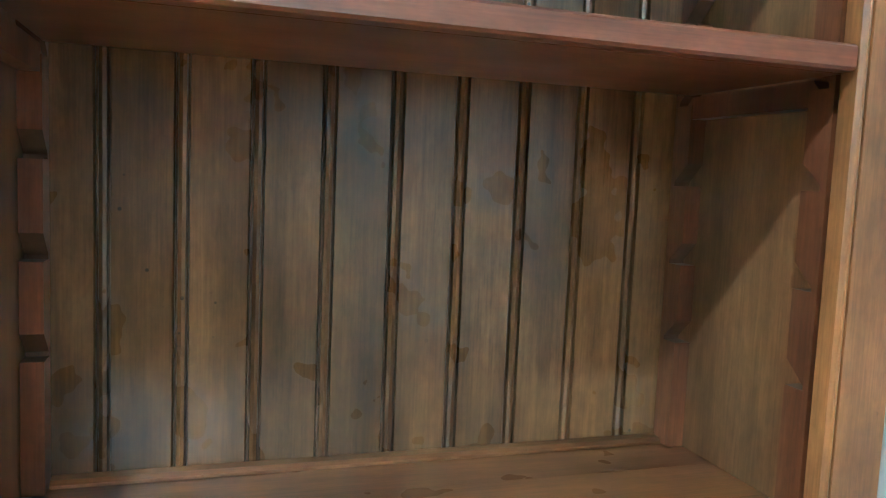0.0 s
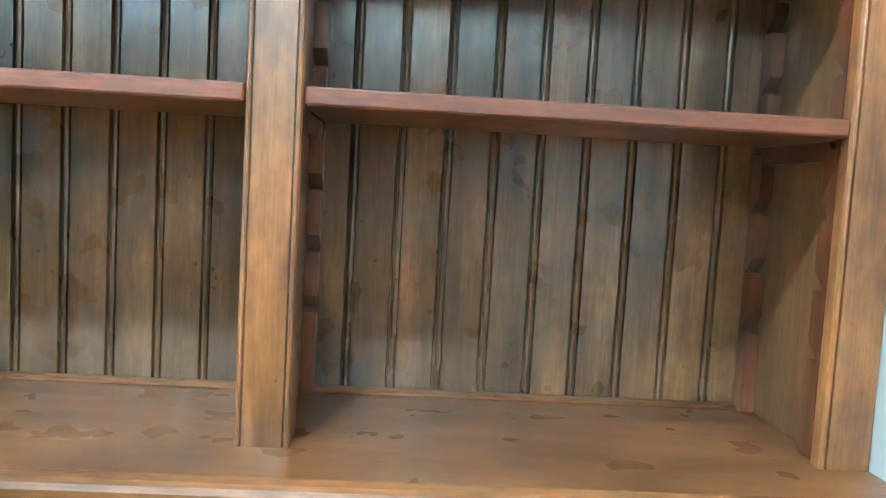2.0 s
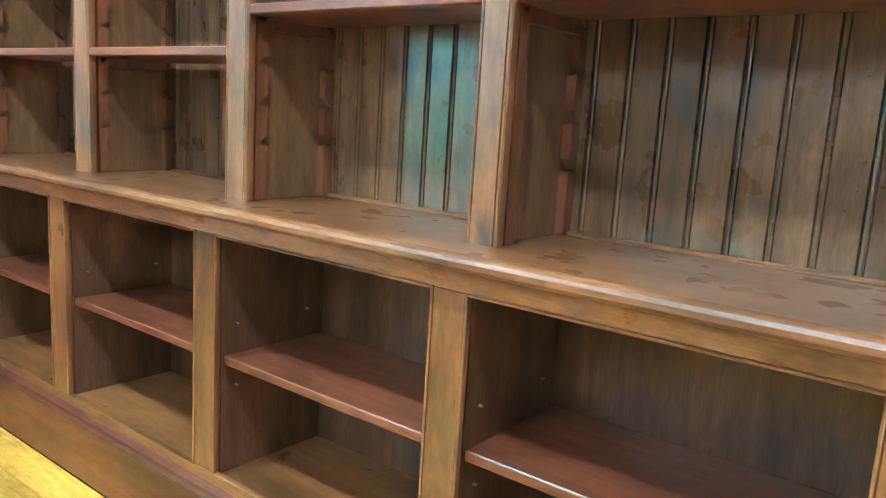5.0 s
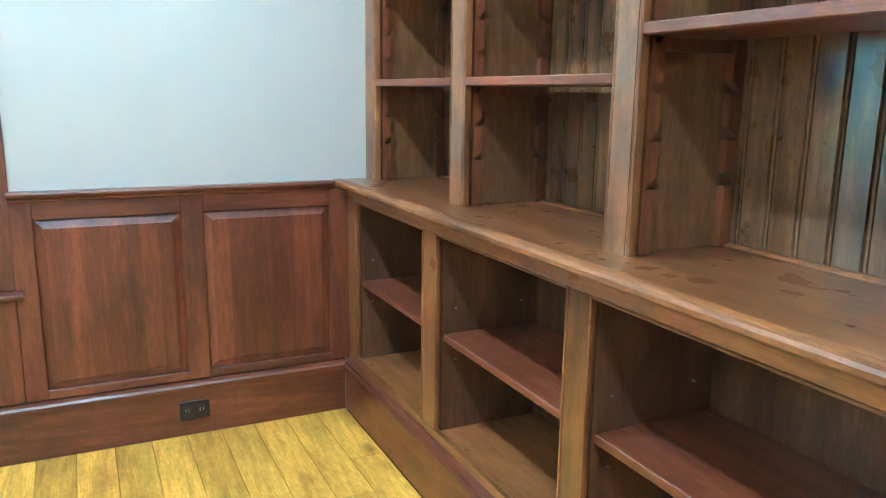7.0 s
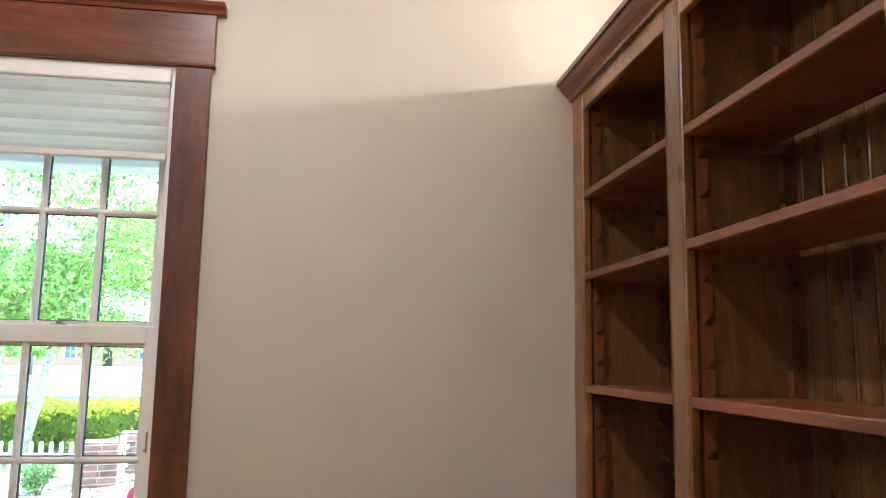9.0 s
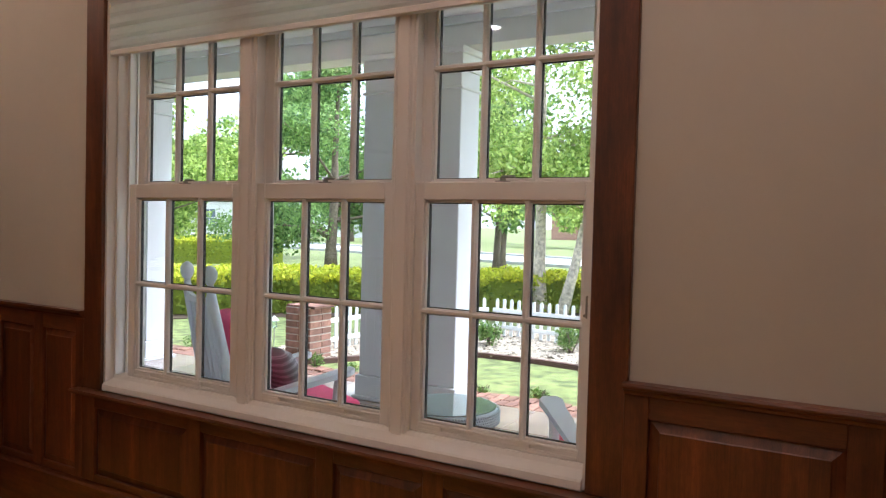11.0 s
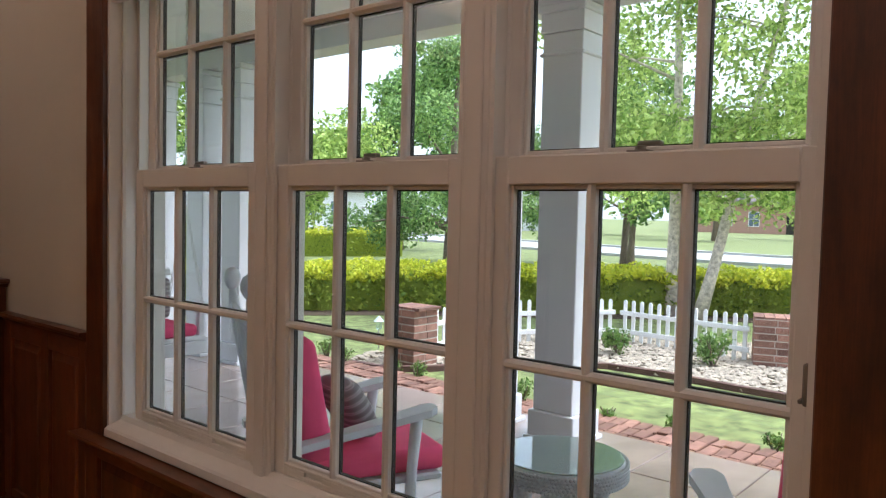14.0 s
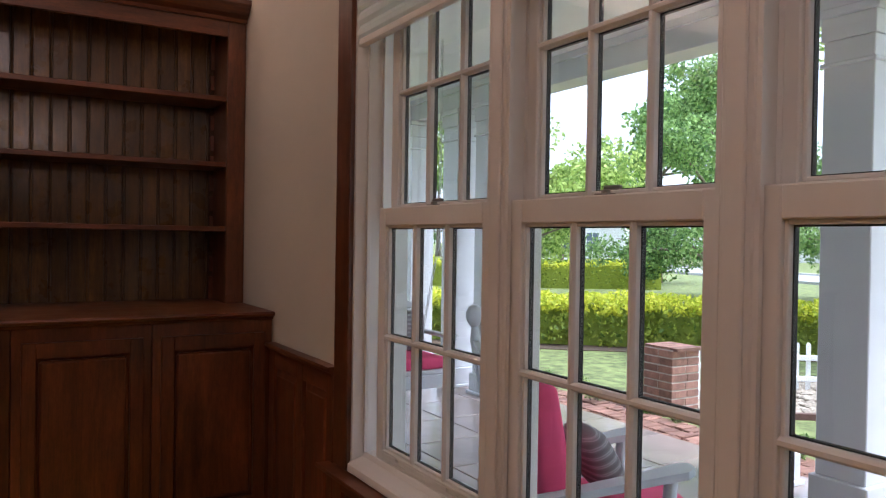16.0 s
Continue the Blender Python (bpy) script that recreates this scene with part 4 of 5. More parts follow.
def wicker_table(x, y, r, h):
    c = thing("wicker_table", "round pale wicker porch table with a glass top", "table", at=(x, y, PZ))
    for k in range(4):
        ca, sa = math.cos(math.radians(20 + 90 * k)), math.sin(math.radians(20 + 90 * k))
        q = bmesh.new()
        n = 22
        pts = [(ca * (r * 0.62 - 0.04 * i / n), sa * (r * 0.62 - 0.04 * i / n), (h - 0.09) * (1 - i / n)) for i in range(n + 1)]
        tube(q, pts, [0.046 - 0.012 * i / n + (0.003 if i % 2 else -0.003) for i in range(n + 1)], 12)
        part("leg", q, wicker, c, smooth=True)
    q = bmesh.new()
    lathe(q, [(r * 0.50, 0.10), (r * 0.52, 0.11), (r * 0.52, 0.12), (r * 0.50, 0.13)], 0, 0, 28)
    part("lower_shelf", q, wicker, c, smooth=True)
    q = bmesh.new()
    lathe(q, [(r * 0.5, h - 0.10), (r - 0.03, h - 0.095), (r - 0.01, h - 0.06), (r, h - 0.02), (r - 0.015, h - 0.008), (r * 0.5, h - 0.008)], 0, 0, 48)
    part("rim", q, wicker, c, smooth=True)
    for row in range(5):
        q = bmesh.new()
        n = 110
        for k in range(n):
            a = (k + row * 0.5) * math.tau / n
            cx, cy = (r + 0.001) * math.cos(a), (r + 0.001) * math.sin(a)
            bmesh.ops.create_icosphere(q, subdivisions=1, radius=0.0095, matrix=Matrix.Translation((cx, cy, h - 0.018 - row * 0.0155)))
        part("weave", q, wicker, c)
    q = bmesh.new()
    lathe(q, [(r - 0.02, h - 0.007), (r - 0.015, h - 0.004), (r - 0.015, h), (r - 0.02, h + 0.002)], 0, 0, 48)
    part("glass_top", q, table_glass, c, "greenish glass table top")
    return c


wicker_table(-4.80, -2.825, 0.29, 0.46)

swing = thing("porch_swing", "white porch swing with pink cushion hung on chains", "swing", at=(-4.55, -6.45, PZ + 0.10))
part("seat", B(-0.62, 0.62, -0.24, 0.26, 0.40, 0.44, 0.01), porch_white, swing)
part("apron", B(-0.62, 0.62, 0.24, 0.262, 0.30, 0.40, 0.006), porch_white, swing)
for k in range(8):
    part("back_slat", B(-0.56 + k * 0.155, -0.50 + k * 0.155, -0.27, -0.25, 0.44, 0.86, 0.004), porch_white, swing)
part("back_rail", B(-0.62, 0.62, -0.275, -0.245, 0.86, 0.92, 0.008), porch_white, swing)
for s in (-0.62, 0.56):
    part("arm", B(s, s + 0.06, -0.26, 0.28, 0.66, 0.69, 0.006), porch_white, swing)
    part("arm_post", B(s + 0.005, s + 0.055, 0.2, 0.25, 0.30, 0.66, 0.006), porch_white, swing)
part("cushion", cushion(bmesh.new(), -0.55, 0.55, -0.23, 0.27, 0.44, 0.53, 0.035), pink_cloth, swing, "pink seat cushion", True)
for s in (-0.35, 0.3):
    part("pillow", cushion(bmesh.new(), s - 0.2, s + 0.2, -0.22, -0.10, 0.53, 0.86, 0.05), grey_cloth, swing, "dark grey pillow", True)
def chain(p0, p1, parent):
    """Oval links, every other one turned a quarter."""
    q = bmesh.new()
    p0, p1 = Vector(p0), Vector(p1)
    d = p1 - p0
    n = max(2, int(d.length / 0.042))
    turn = d.to_track_quat('Z', 'Y').to_matrix().to_4x4()
    for k in range(n):
        m = Matrix.Translation(p0 + d * ((k + 0.5) / n)) @ turn @ Matrix.Rotation(k * math.pi / 2, 4, 'Z')
        ring = [m @ Vector((0.011 * math.cos(i * math.tau / 8), 0, 0.026 * math.sin(i * math.tau / 8))) for i in range(9)]
        tube(q, ring, [0.0035] * 9, 5)
    part("chain", q, steel, parent)


for s in (-0.60, 0.60):
    chain((s, 0, 1.42), (s, 0, 3.02), swing)
    for a in (-0.24, 0.24):
        chain((s, a, 0.69), (s, 0, 1.42), swing)

# ---- garden ----
gb = bmesh.new()
box(gb, -400, 40, -300, 300, GZ - 1.0, GZ)
structure("ground", gb, grass_mat, "mown green lawn reaching to the street", "lawn")


def strip_mesh(line, half, z0, z1):
    """A band along a line of plan points."""
    q = bmesh.new()
    n = len(line)
    L, R = [], []
    for i, p in enumerate(line):
        d = (Vector(line[min(i + 1, n - 1)]) - Vector(line[max(i - 1, 0)])).normalized()
        nrm = Vector((-d.y, d.x))
        L.append(Vector(p) + nrm * half)
        R.append(Vector(p) - nrm * half)
    lo = [q.verts.new((v.x, v.y, z0)) for v in L + R[::-1]]
    hi = [q.verts.new((v.x, v.y, z1)) for v in L + R[::-1]]
    m = len(lo)
    q.faces.new(hi)
    for i in range(m):
        q.faces.new((lo[i], lo[(i + 1) % m], hi[(i + 1) % m], hi[i]))
    bmesh.ops.recalc_face_normals(q, faces=q.faces[:])
    return q


ROAD = [(-60, -90), (-40, -40), (-33.5, -12), (-33, 10), (-36, 80)]
structure("road", strip_mesh(ROAD, 3.2, GZ - 0.1, GZ + 0.02), asphalt, "pale concrete street beyond the lawn", "road")
for off, nm in ((-3.5, "kerb"), (3.5, "kerb_2")):
    structure(nm, strip_mesh([(x + off, y) for x, y in ROAD], 0.15, GZ - 0.1, GZ + 0.12), asphalt, "pale concrete kerb along the street", "kerb")
structure("path", B(-7.45, -6.73, -9.0, 3.4, GZ - 0.1, GZ + 0.02), soil, "brick border along the porch edge", "path")


def brick_row_mesh():
    return mesh_of("brick", B(-0.098, 0.098, -0.044, 0.044, -0.03, 0.028, 0.006), brick_mat)


brick_me = brick_row_mesh()
path_ob = bpy.data.objects["path"]
rng = random.Random(9)
for j in range(27):
    for i in range(3):
        y = -8.2 + j * 0.30
        for k in range(3):
            p = part("brick", brick_me, None, path_ob)
            p.matrix_basis = pose(-6.86 - i * 0.215, y + k * 0.1, GZ + 0.05 + rng.uniform(-0.006, 0.008), rng.uniform(-3, 3), rng.uniform(-3, 3), rng.uniform(-4, 4))

EDGE = [(-7.45, -7.2), (-7.52, -6.6), (-7.8, -6.3), (-8.3, -6.05), (-9.0, -5.55), (-9.39, -5.0), (-9.42, -4.3), (-9.33, -3.6), (-9.28, -2.5), (-9.6, -1.0), (-10.3, 0.5)]
BACK = [(-8.1, -7.35), (-9.3, -7.25), (-10.5, -6.95), (-11.5, -6.1), (-11.7, -5.0), (-12.4, -4.2), (-12.6, -3.0), (-12.6, -1.5), (-12.9, 0.5)]
q = bmesh.new()
vs = [q.verts.new((x, y, GZ + 0.012)) for x, y in EDGE + BACK[::-1]]
q.faces.new(vs)
bmesh.ops.recalc_face_normals(q, faces=q.faces[:])
structure("flower_bed", q, soil, "bed of pale river stones along the fence", "flower bed")
structure("bed_edging", strip_mesh(EDGE, 0.035, GZ - 0.05, GZ + 0.06), slate_edge, "dark brown edging round the stone bed", "edging")


def inside(pt, poly):
    x, y = pt
    r = False
    for (x0, y0), (x1, y1) in zip(poly, poly[1:] + poly[:1]):
        if (y0 > y) != (y1 > y) and x < (x1 - x0) * (y - y0) / (y1 - y0) + x0:
            r = not r
    return r


def joined(name, verts, faces, material, parent=None, smooth=False):
    me = bpy.data.meshes.new(name)
    me.from_pydata(verts, [], faces)
    me.materials.append(material)
    if smooth:
        me.polygons.foreach_set("use_smooth", [True] * len(me.polygons))
    ob = new(name, me)
    if parent is not None:
        ob.parent = parent
    return ob


ico = bmesh.new()
bmesh.ops.create_icosphere(ico, subdivisions=1, radius=1.0)
ico.verts.ensure_lookup_table()
ICO_V = np.array([v.co[:] for v in ico.verts])
ICO_F = [[v.index for v in f.verts] for f in ico.faces]
ico.free()


def pebbles(count, poly, seed):
    r = np.random.RandomState(seed)
    xs, ys = [p[0] for p in poly], [p[1] for p in poly]
    V, F, n = [], [], 0
    while n < count:
        p = (r.uniform(min(xs), max(xs)), r.uniform(min(ys), max(ys)))
        if not inside(p, poly):
            continue
        s = r.uniform(0.024, 0.06) * np.array([1, r.uniform(0.6, 1), r.uniform(0.4, 0.6)])
        a = r.uniform(0, 6.28)
        v = ICO_V * (1 + r.uniform(-0.15, 0.15, (len(ICO_V), 1))) * s
        v = np.stack([v[:, 0] * np.cos(a) - v[:, 1] * np.sin(a) + p[0], v[:, 0] * np.sin(a) + v[:, 1] * np.cos(a) + p[1], v[:, 2] + GZ + 0.025], 1)
        o = len(V)
        V += v.tolist()
        F += [[i + o for i in f] for f in ICO_F]
        n += 1
    return V, F


_v, _f = pebbles(9000, EDGE + BACK[::-1], 3)
tagged(joined("river_stones", _v, _f, stone_mat), "pale rounded river stones covering the bed", "stones", kind="stuff")


def pillar(x, y, turn, courses=7, w=0.44):
    c = thing("brick_pillar", "low red brick garden pillar", "pillar", "brick fence pillars", at=(x, y, GZ))
    c.rotation_euler = (0, 0, radians(turn))
    h = 0.079
    part("core", B(-w / 2 + 0.007, w / 2 - 0.007, -w / 2 + 0.007, w / 2 - 0.007, -0.1, courses * h + 0.002), mortar, c)
    long_me = mesh_of("brick", B(0.005, w / 2 - 0.005, 0, 0.09, 0.006, h - 0.008, 0.003), brick_mat)
    for k in range(courses):
        for side in range(4):
            for i in range(2):
                b = part("brick", long_me, None, c)
                sh = (0.0 if k % 2 else 0.09)
                b.matrix_basis = pose(0, 0, k * h, 0, 0, 90 * side) @ pose(-w / 2 + sh * 0.5 + i * (w / 2 - sh * 0.25), -w / 2, 0) @ Matrix.Diagonal((1 - 0.1 * (k % 2 == 0), 1, 1, 1))
    for i in range(4):
        b = part("brick", long_me, None, c)
        b.matrix_basis = pose(-w / 2, -w / 2 + i * 0.11, courses * h - 0.01) @ Matrix.Diagonal((2, 1.15, 0.5, 1))
    return c


pillar(-7.95, -6.585, 0, 8, 0.38)
pillar(-10.92, -3.74, 20)
pillar(-12.1, -3.55, 10, 7, 0.42)

picket_me = bmesh.new()
prism(picket_me, [(-0.024, 0.0), (0.024, 0.0), (0.024, 0.545), (0.017, 0.562), (0.007, 0.57), (-0.007, 0.57), (-0.017, 0.562), (-0.024, 0.545)], -0.009, 0.009, 1)
picket_me = mesh_of("picket", picket_me, picket_paint)


def picket_fence(a, b, label):
    a, b = Vector((*a, GZ)), Vector((*b, GZ))
    d = b - a
    n = max(2, int(d.length / 0.125))
    c = thing("picket_fence", label, "fence", "picket fences", at=a)
    c.rotation_euler = (0, 0, math.atan2(d.y, d.x))
    for z in (0.16, 0.40):
        part("rail", B(0, d.length, -0.032, -0.010, z - 0.03, z + 0.03, 0.004), picket_paint, c)
    for k in range(n):
        p = part("picket", picket_me, None, c)
        p.location = (d.length * (k + 0.5) / n, 0, 0)
    return c


picket_fence((-8.15, -6.72), (-9.85, -6.63), "low white wooden picket fence beside a brick pillar")
picket_fence((-9.9, -6.6), (-11.05, -5.8), "low white wooden picket fence at the bend of the bed")
picket_fence((-11.08, -5.72), (-10.86, -3.98), "low white wooden picket fence between brick pillars")
picket_fence((-12.0, -3.28), (-12.1, 1.8), "low white wooden picket fence beside the gate")
picket_fence((-11.15, -3.72), (-11.85, -3.62), "small white picket gate between brick pillars")

# ---- plants ----


def leaf_cloud(centres, radii, count, size, seed, flat=0.8, up=0.0, shell=0.35):
    """Leaf quads scattered in clumps."""
    r = np.random.RandomState(seed)
    C, R = np.array(centres, float), np.array(radii, float)
    if R.ndim == 1:
        R = np.stack([R, R, R * flat], 1)
    w = R[:, 0] ** 2
    idx = r.choice(len(C), count, p=w / w.sum())
    d = r.normal(size=(count, 3))
    d /= np.linalg.norm(d, axis=1, keepdims=True)
    rad = shell + (1 - shell) * r.rand(count, 1) ** 0.6
    P = C[idx] + d * R[idx] * rad
    a = r.normal(size=(count, 3))
    a /= np.linalg.norm(a, axis=1, keepdims=True)
    b = np.cross(a, d + r.normal(size=(count, 3)) * 0.6)
    b /= np.linalg.norm(b, axis=1, keepdims=True) + 1e-9
    s = size * r.uniform(0.6, 1.35, (count, 1))
    V = np.stack([P - a * s, P + b * s * 0.55, P + a * s, P - b * s * 0.55], 1).reshape(-1, 3)
    F = np.arange(count * 4).reshape(-1, 4).tolist()
    return V.tolist(), F


def tree(x, y, trunks, height, spread, leaf_mat, bark_mat, label, seed, leaves_n=9000, leaf=0.09, low=0.3, name="tree", clumps=60):
    """trunks: rows of base offset, lean, thickness."""
    r = random.Random(seed)
    c = thing(name, label, "tree", at=(x, y, GZ))
    tips = []
    for dx, dy, lx, ly, th in trunks:
        q = bmesh.new()
        pts, rad = [], []
        for k in range(8):
            f = k / 7
            pts.append((dx + lx * f + r.uniform(-0.04, 0.04) * height * 0.12 * (k > 0), dy + ly * f + r.uniform(-0.04, 0.04) * height * 0.12 * (k > 0), -0.1 + f * height * 0.86))
            rad.append(th * (1.25 if k == 0 else 1 - 0.8 * f))
        tube(q, pts, rad, 10)
        part("trunk", q, bark_mat, c, smooth=True)
        for k in range(14):
            f = r.uniform(low, 0.95)
            i = min(6, int(f * 7))
            s = Vector(pts[i]).lerp(Vector(pts[i + 1]), f * 7 - i)
            a = r.uniform(0, math.tau)
            reach = spread * r.uniform(0.5, 1.15) * (1.15 - 0.6 * f)
            e = s + Vector((math.cos(a) * reach, math.sin(a) * reach, reach * r.uniform(-0.05, 0.5)))
            q = bmesh.new()
            m = s.lerp(e, 0.5) + Vector((0, 0, reach * 0.08))
            tube(q, [s, m, e], [th * 0.32 * (1.1 - f * 0.6), th * 0.2 * (1.1 - f * 0.6), th * 0.05], 6)
            part("limb", q, bark_mat, c, smooth=True)
            tips += [e, m, s.lerp(e, 0.75)]
        tips.append(Vector(pts[-1]))
    r.shuffle(tips)
    cs, rs = [], []
    for p in tips[:clumps]:
        cs.append(p + Vector((r.uniform(-.3, .3), r.uniform(-.3, .3), r.uniform(-.2, .3))) * spread * 0.55)
        rs.append(spread * r.uniform(0.10, 0.34))
    V, F = leaf_cloud(cs, rs, leaves_n, leaf, seed, 0.75, shell=0.06)
    joined("crown", V, F, leaf_mat, c)
    return c


tree(-14.25, -6.35, [(0, 0, 0.1, -0.1, 0.125), (0.25, 0.50, -0.5, 1.5, 0.10)], 8.5, 3.4, leaf_light, birch_bark,
     "river birch with twin peeling trunks and light green leaves", 11, 46000, 0.050, 0.24, clumps=150)
tree(-20.3, -16.3, [(0, 0, 0.2, 0.3, 0.20)], 7.5, 3.7, leaf_dark, bark, "young oak with a dark green crown on the lawn", 12, 36000, 0.062, 0.16, clumps=100)
tree(-13.0, -17.0, [(0, 0, 0.3, 0.2, 0.2)], 8.5, 3.8, leaf_light, bark, "light green garden tree beside the hedge", 13, 34000, 0.062, 0.14, clumps=100)
tree(-26.0, -24.0, [(0, 0, 0.2, 0.3, 0.24)], 9, 3.6, leaf_dark, bark, "dark green street tree on the lawn", 14, 11000, 0.12, 0.25)
tree(-29.0, -6.9, [(0, 0, 0.1, 0.2, 0.15)], 8, 3.2, leaf_light, bark, "light green tree behind the hedge", 15, 20000, 0.08, 0.26)
tree(-19.5, -0.8, [(0, 0, -0.2, 0.3, 0.17)], 8, 3.2, leaf_light, bark, "slim light green tree behind the hedge", 16, 20000, 0.08, 0.28)
tree(-22.0, 3.5, [(0, 0, -0.2, 0.3, 0.17)], 8, 3.4, leaf_dark, bark, "slim green street tree", 17, 9000, 0.12, 0.28)
tree(-24.6, -12.5, [(0, 0, -0.1, 0.1, 0.13), (0.3, 0.4, 0.2, 0.3, 0.11)], 7, 2.6, leaf_dark, bark, "dark twin-stemmed tree near the street", 18, 9000, 0.11, 0.25)
for k, (x, y, h, s) in enumerate(((-44, -52, 9, 4), (-52, -40, 10, 4.5), (-58, -22, 10, 4.5), (-60, -8, 9, 4.2), (-62, 5, 10, 4.6), (-40, -66, 10, 5), (-56, -62, 12, 5.5), (-64, -32, 12, 5), (-70, -16, 12, 5.5), (-72, 0, 12, 5.5))):
    tree(x, y, [(0, 0, 0.2, 0.2, 0.25)], h, s, leaf_dark if k % 2 else leaf_light, bark, "leafy tree across the street", 30 + k, 4200, 0.22, 0.22, clumps=26)


def hedge(line, half, h, label, seed, n):
    """A clipped hedge: dark twiggy core, green sides, golden new growth on top."""
    c = thing("hedge", label, "hedge")
    q = strip_mesh(line, half * 0.72, GZ, GZ + h * 0.84)
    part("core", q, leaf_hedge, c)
    r = np.random.RandomState(seed)
    P = [Vector(p) for p in line]
    seg = [(a, b, (b - a).length) for a, b in zip(P, P[1:])]
    tot = sum(s[2] for s in seg)
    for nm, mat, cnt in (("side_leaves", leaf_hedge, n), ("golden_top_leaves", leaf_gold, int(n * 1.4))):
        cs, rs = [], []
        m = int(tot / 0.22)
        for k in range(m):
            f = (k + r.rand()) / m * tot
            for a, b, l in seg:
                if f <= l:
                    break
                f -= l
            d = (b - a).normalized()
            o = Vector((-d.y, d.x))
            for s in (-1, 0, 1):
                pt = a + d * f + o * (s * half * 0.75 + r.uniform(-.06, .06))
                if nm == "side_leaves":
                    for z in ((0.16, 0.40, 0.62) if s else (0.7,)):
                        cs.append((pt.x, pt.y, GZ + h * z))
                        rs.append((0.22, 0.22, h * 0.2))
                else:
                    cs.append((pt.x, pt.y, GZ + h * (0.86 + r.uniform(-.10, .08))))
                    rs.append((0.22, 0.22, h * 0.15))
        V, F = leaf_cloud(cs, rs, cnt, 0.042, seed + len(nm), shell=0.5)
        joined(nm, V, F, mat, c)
    return c


HEDGE = [(-7.8, -13.4), (-9.6, -11.6), (-11.3, -10.2), (-13.2, -8.2), (-15.1, -6.0), (-16.2, -3.5), (-16.6, 0.5), (-16.6, 4)]
structure("hedge_bed", strip_mesh(HEDGE, 0.95, GZ - 0.05, GZ + 0.012), soil, "brown mulch bed under the clipped hedge", "flower bed")
hedge(HEDGE, 0.55, 0.80, "clipped golden privet hedge across the front lawn", 51, 26000)
hedge([(-14.5, -26.4), (-19.8, -22.6), (-22.7, -20.8)], 0.8, 1.0, "clipped golden hedge farther back on the lawn", 52, 9000)


def shrub(x, y, r0, label, seed, mat=None, n=900, leaf=0.022, flat=1.0):
    c = thing("shrub", label, "shrub", "small shrubs", at=(x, y, GZ))
    rr = random.Random(seed)
    q = bmesh.new()
    for k in range(5):
        a = rr.uniform(0, math.tau)
        tube(q, [(0, 0, 0), (math.cos(a) * r0 * 0.3, math.sin(a) * r0 * 0.3, r0 * 0.7), (math.cos(a) * r0 * 0.6, math.sin(a) * r0 * 0.6, r0 * 1.3)], [0.012, 0.009, 0.004], 5)
    part("stems", q, bark, c)
    cs = [(rr.uniform(-.45, .45) * r0, rr.uniform(-.45, .45) * r0, r0 * rr.uniform(0.55, 1.3)) for _ in range(9)]
    V, F = leaf_cloud(cs, [r0 * 0.48] * 9, n, leaf, seed, flat, shell=0.1)
    joined("foliage", V, F, mat or leaf_shrub, c)
    return c


for k, (x, y, r0) in enumerate(((-10.13, -5.27, 0.23), (-10.26, -4.18, 0.26), (-11.3, -3.2, 0.25), (-8.95, -6.35, 0.17), (-10.9, -1.6, 0.24))):
    shrub(x, y, r0, "small round green shrub in the stone bed", 70 + k)
rng = random.Random(5)
for k in range(14):
    shrub(-7.28 - rng.uniform(0, .2), -8.0 + k * 0.52 + rng.uniform(-.15, .15), rng.uniform(0.10, 0.17), "low sprawling leafy plant along the brick border", 90 + k, None, 420, 0.013, 0.8)
lan = thing("garden_lantern", "small grey garden path lantern on a stake", "lantern", at=(-8.4, -7.55, GZ))
q = bmesh.new()
tube(q, [(0, 0, -0.05), (0, 0, 0.24)], [0.008, 0.008], 8)
part("stake", q, steel, lan)
q = bmesh.new()
lathe(q, [(0.03, 0.24), (0.04, 0.25), (0.035, 0.33), (0.03, 0.335)], 0, 0, 10)
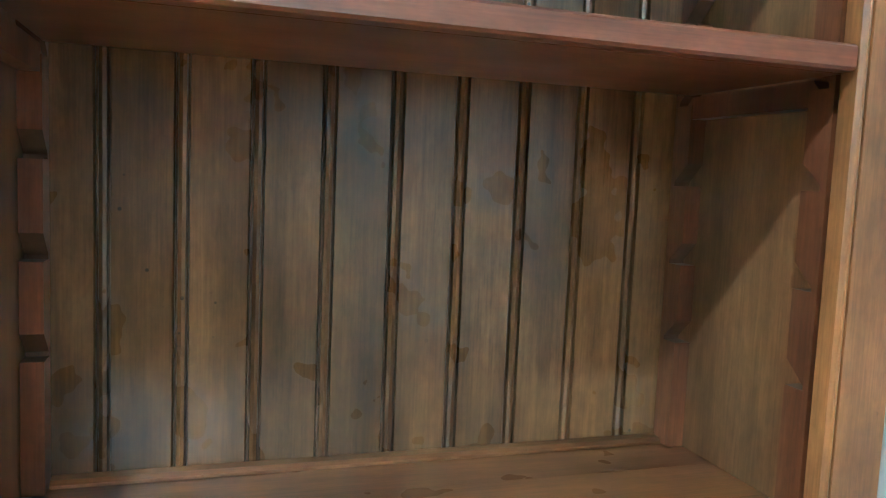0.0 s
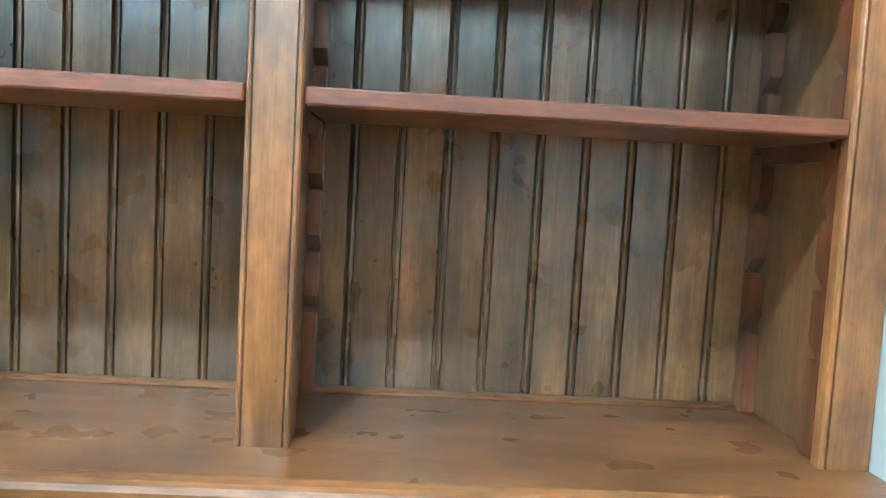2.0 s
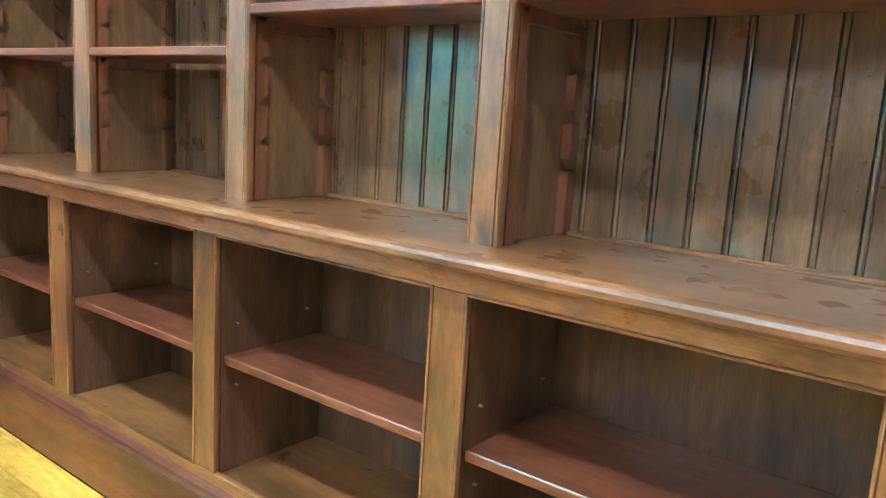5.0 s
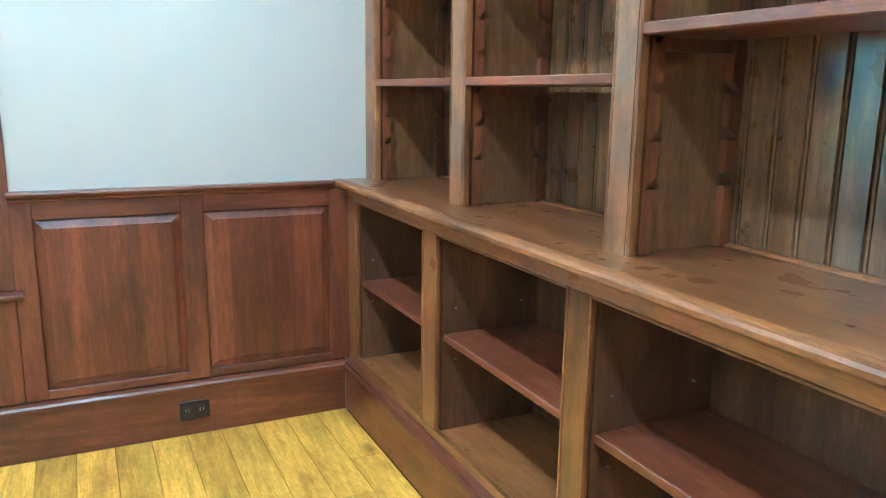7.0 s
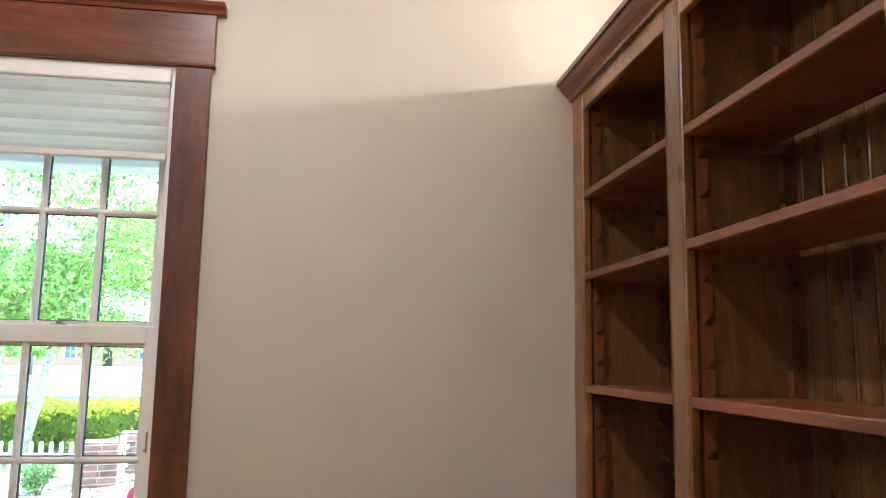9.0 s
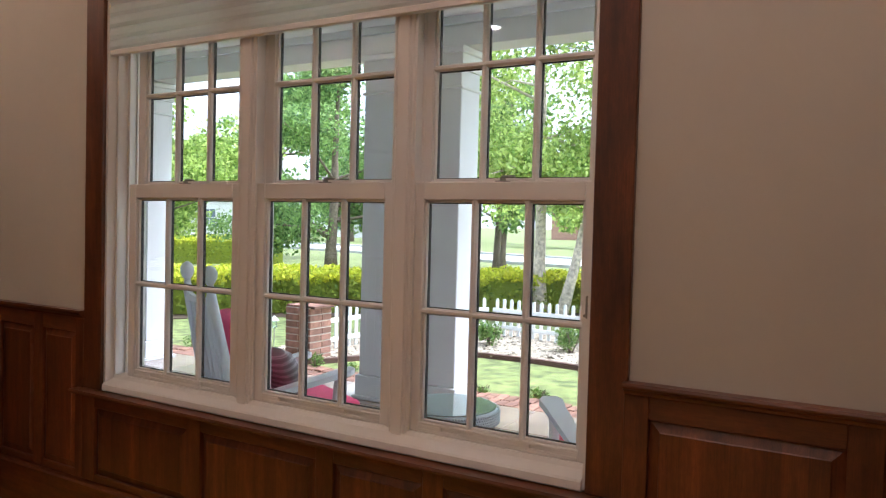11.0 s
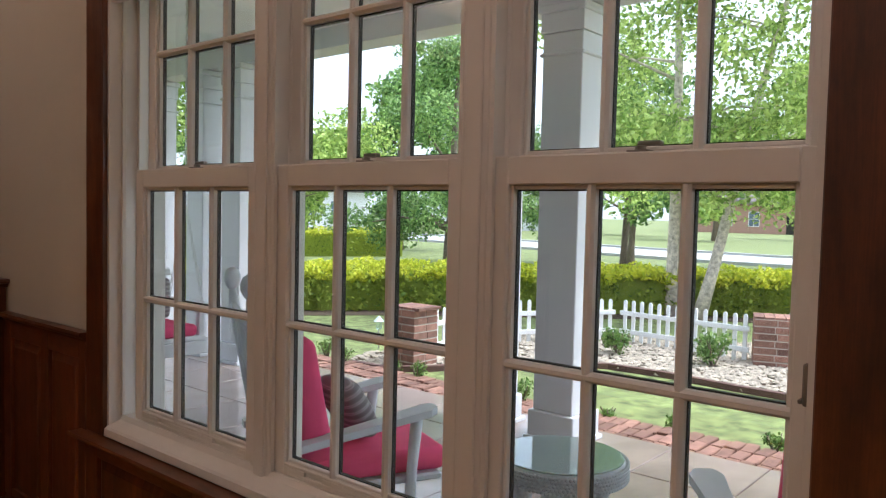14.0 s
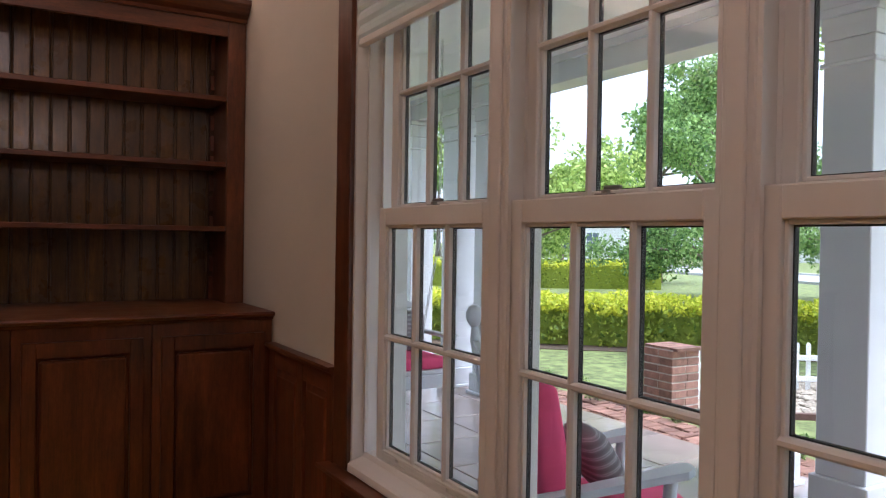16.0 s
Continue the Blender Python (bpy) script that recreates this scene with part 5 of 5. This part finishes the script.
part("lens", q, table_glass, lan)
q = bmesh.new()
lathe(q, [(0.065, 0.335), (0.055, 0.345), (0.02, 0.385), (0.006, 0.40)], 0, 0, 12)
part("hood", q, grey_wood, lan)

# ---- houses across the street ----


def house(x, y, w, d, h, turn, wall_mat, label, windows, door=True):
    """Its front faces +x at its own origin."""
    c = thing("house", label, "house", "houses across the street", at=(x, y, GZ))
    c.rotation_euler = (0, 0, radians(turn))
    part("wall", B(-d, 0, -w / 2, w / 2, -0.2, h), wall_mat, c)
    q = bmesh.new()
    prism(q, [(-d - 0.5, h), (0.5, h), (0.5, h + 0.15), (-d / 2, h + d * 0.36), (-d - 0.5, h + 0.15)], -w / 2 - 0.5, w / 2 + 0.5, 1)
    part("roof", q, roof_mat, c)
    for yy in windows:
        for z in ((0.9,) if h < 4 else (0.9, 3.7)):
            q = bmesh.new()
            for a, b, e, f in ((-0.62, 0.62, -0.08, 0), (-0.62, 0.62, 1.6, 1.68), (-0.62, -0.54, 0, 1.6), (0.54, 0.62, 0, 1.6), (-0.54, 0.54, 0.78, 0.84), (-0.03, 0.03, 0, 0.78), (-0.03, 0.03, 0.84, 1.6)):
                box(q, 0.005, 0.06, yy + a, yy + b, z + e, z + f)
            wf = part("window", q, house_white, c)
            part("pane", B(0.004, 0.02, yy - 0.54, yy + 0.54, z, z + 1.6), dark_pane, wf)
    if door:
        part("door", B(0.003, 0.06, -0.5, 0.5, 0, 2.1), black_plate, c)
    return c


far_brick = plain("far_brick_wall", (0.40, 0.24, 0.18), 0.9, 0, 0.2, 6, 0.3, 20)
house(-95, -27, 24, 9, 3.4, 14, far_brick, "single-storey brick house across the street", (-7, -4, 4, 7))
house(-66, 12, 16, 9, 3.4, -10, far_brick, "single-storey brick house across the street", (-5, 5))
house(-48, -60, 16, 9, 3.4, 45, house_white, "white single-storey house down the street", (-5, -2.5, 2.5, 5))
house(-66, -46, 15, 9, 5.6, 30, house_white, "white two-storey house down the street", (-5, -2.5, 2.5, 5))
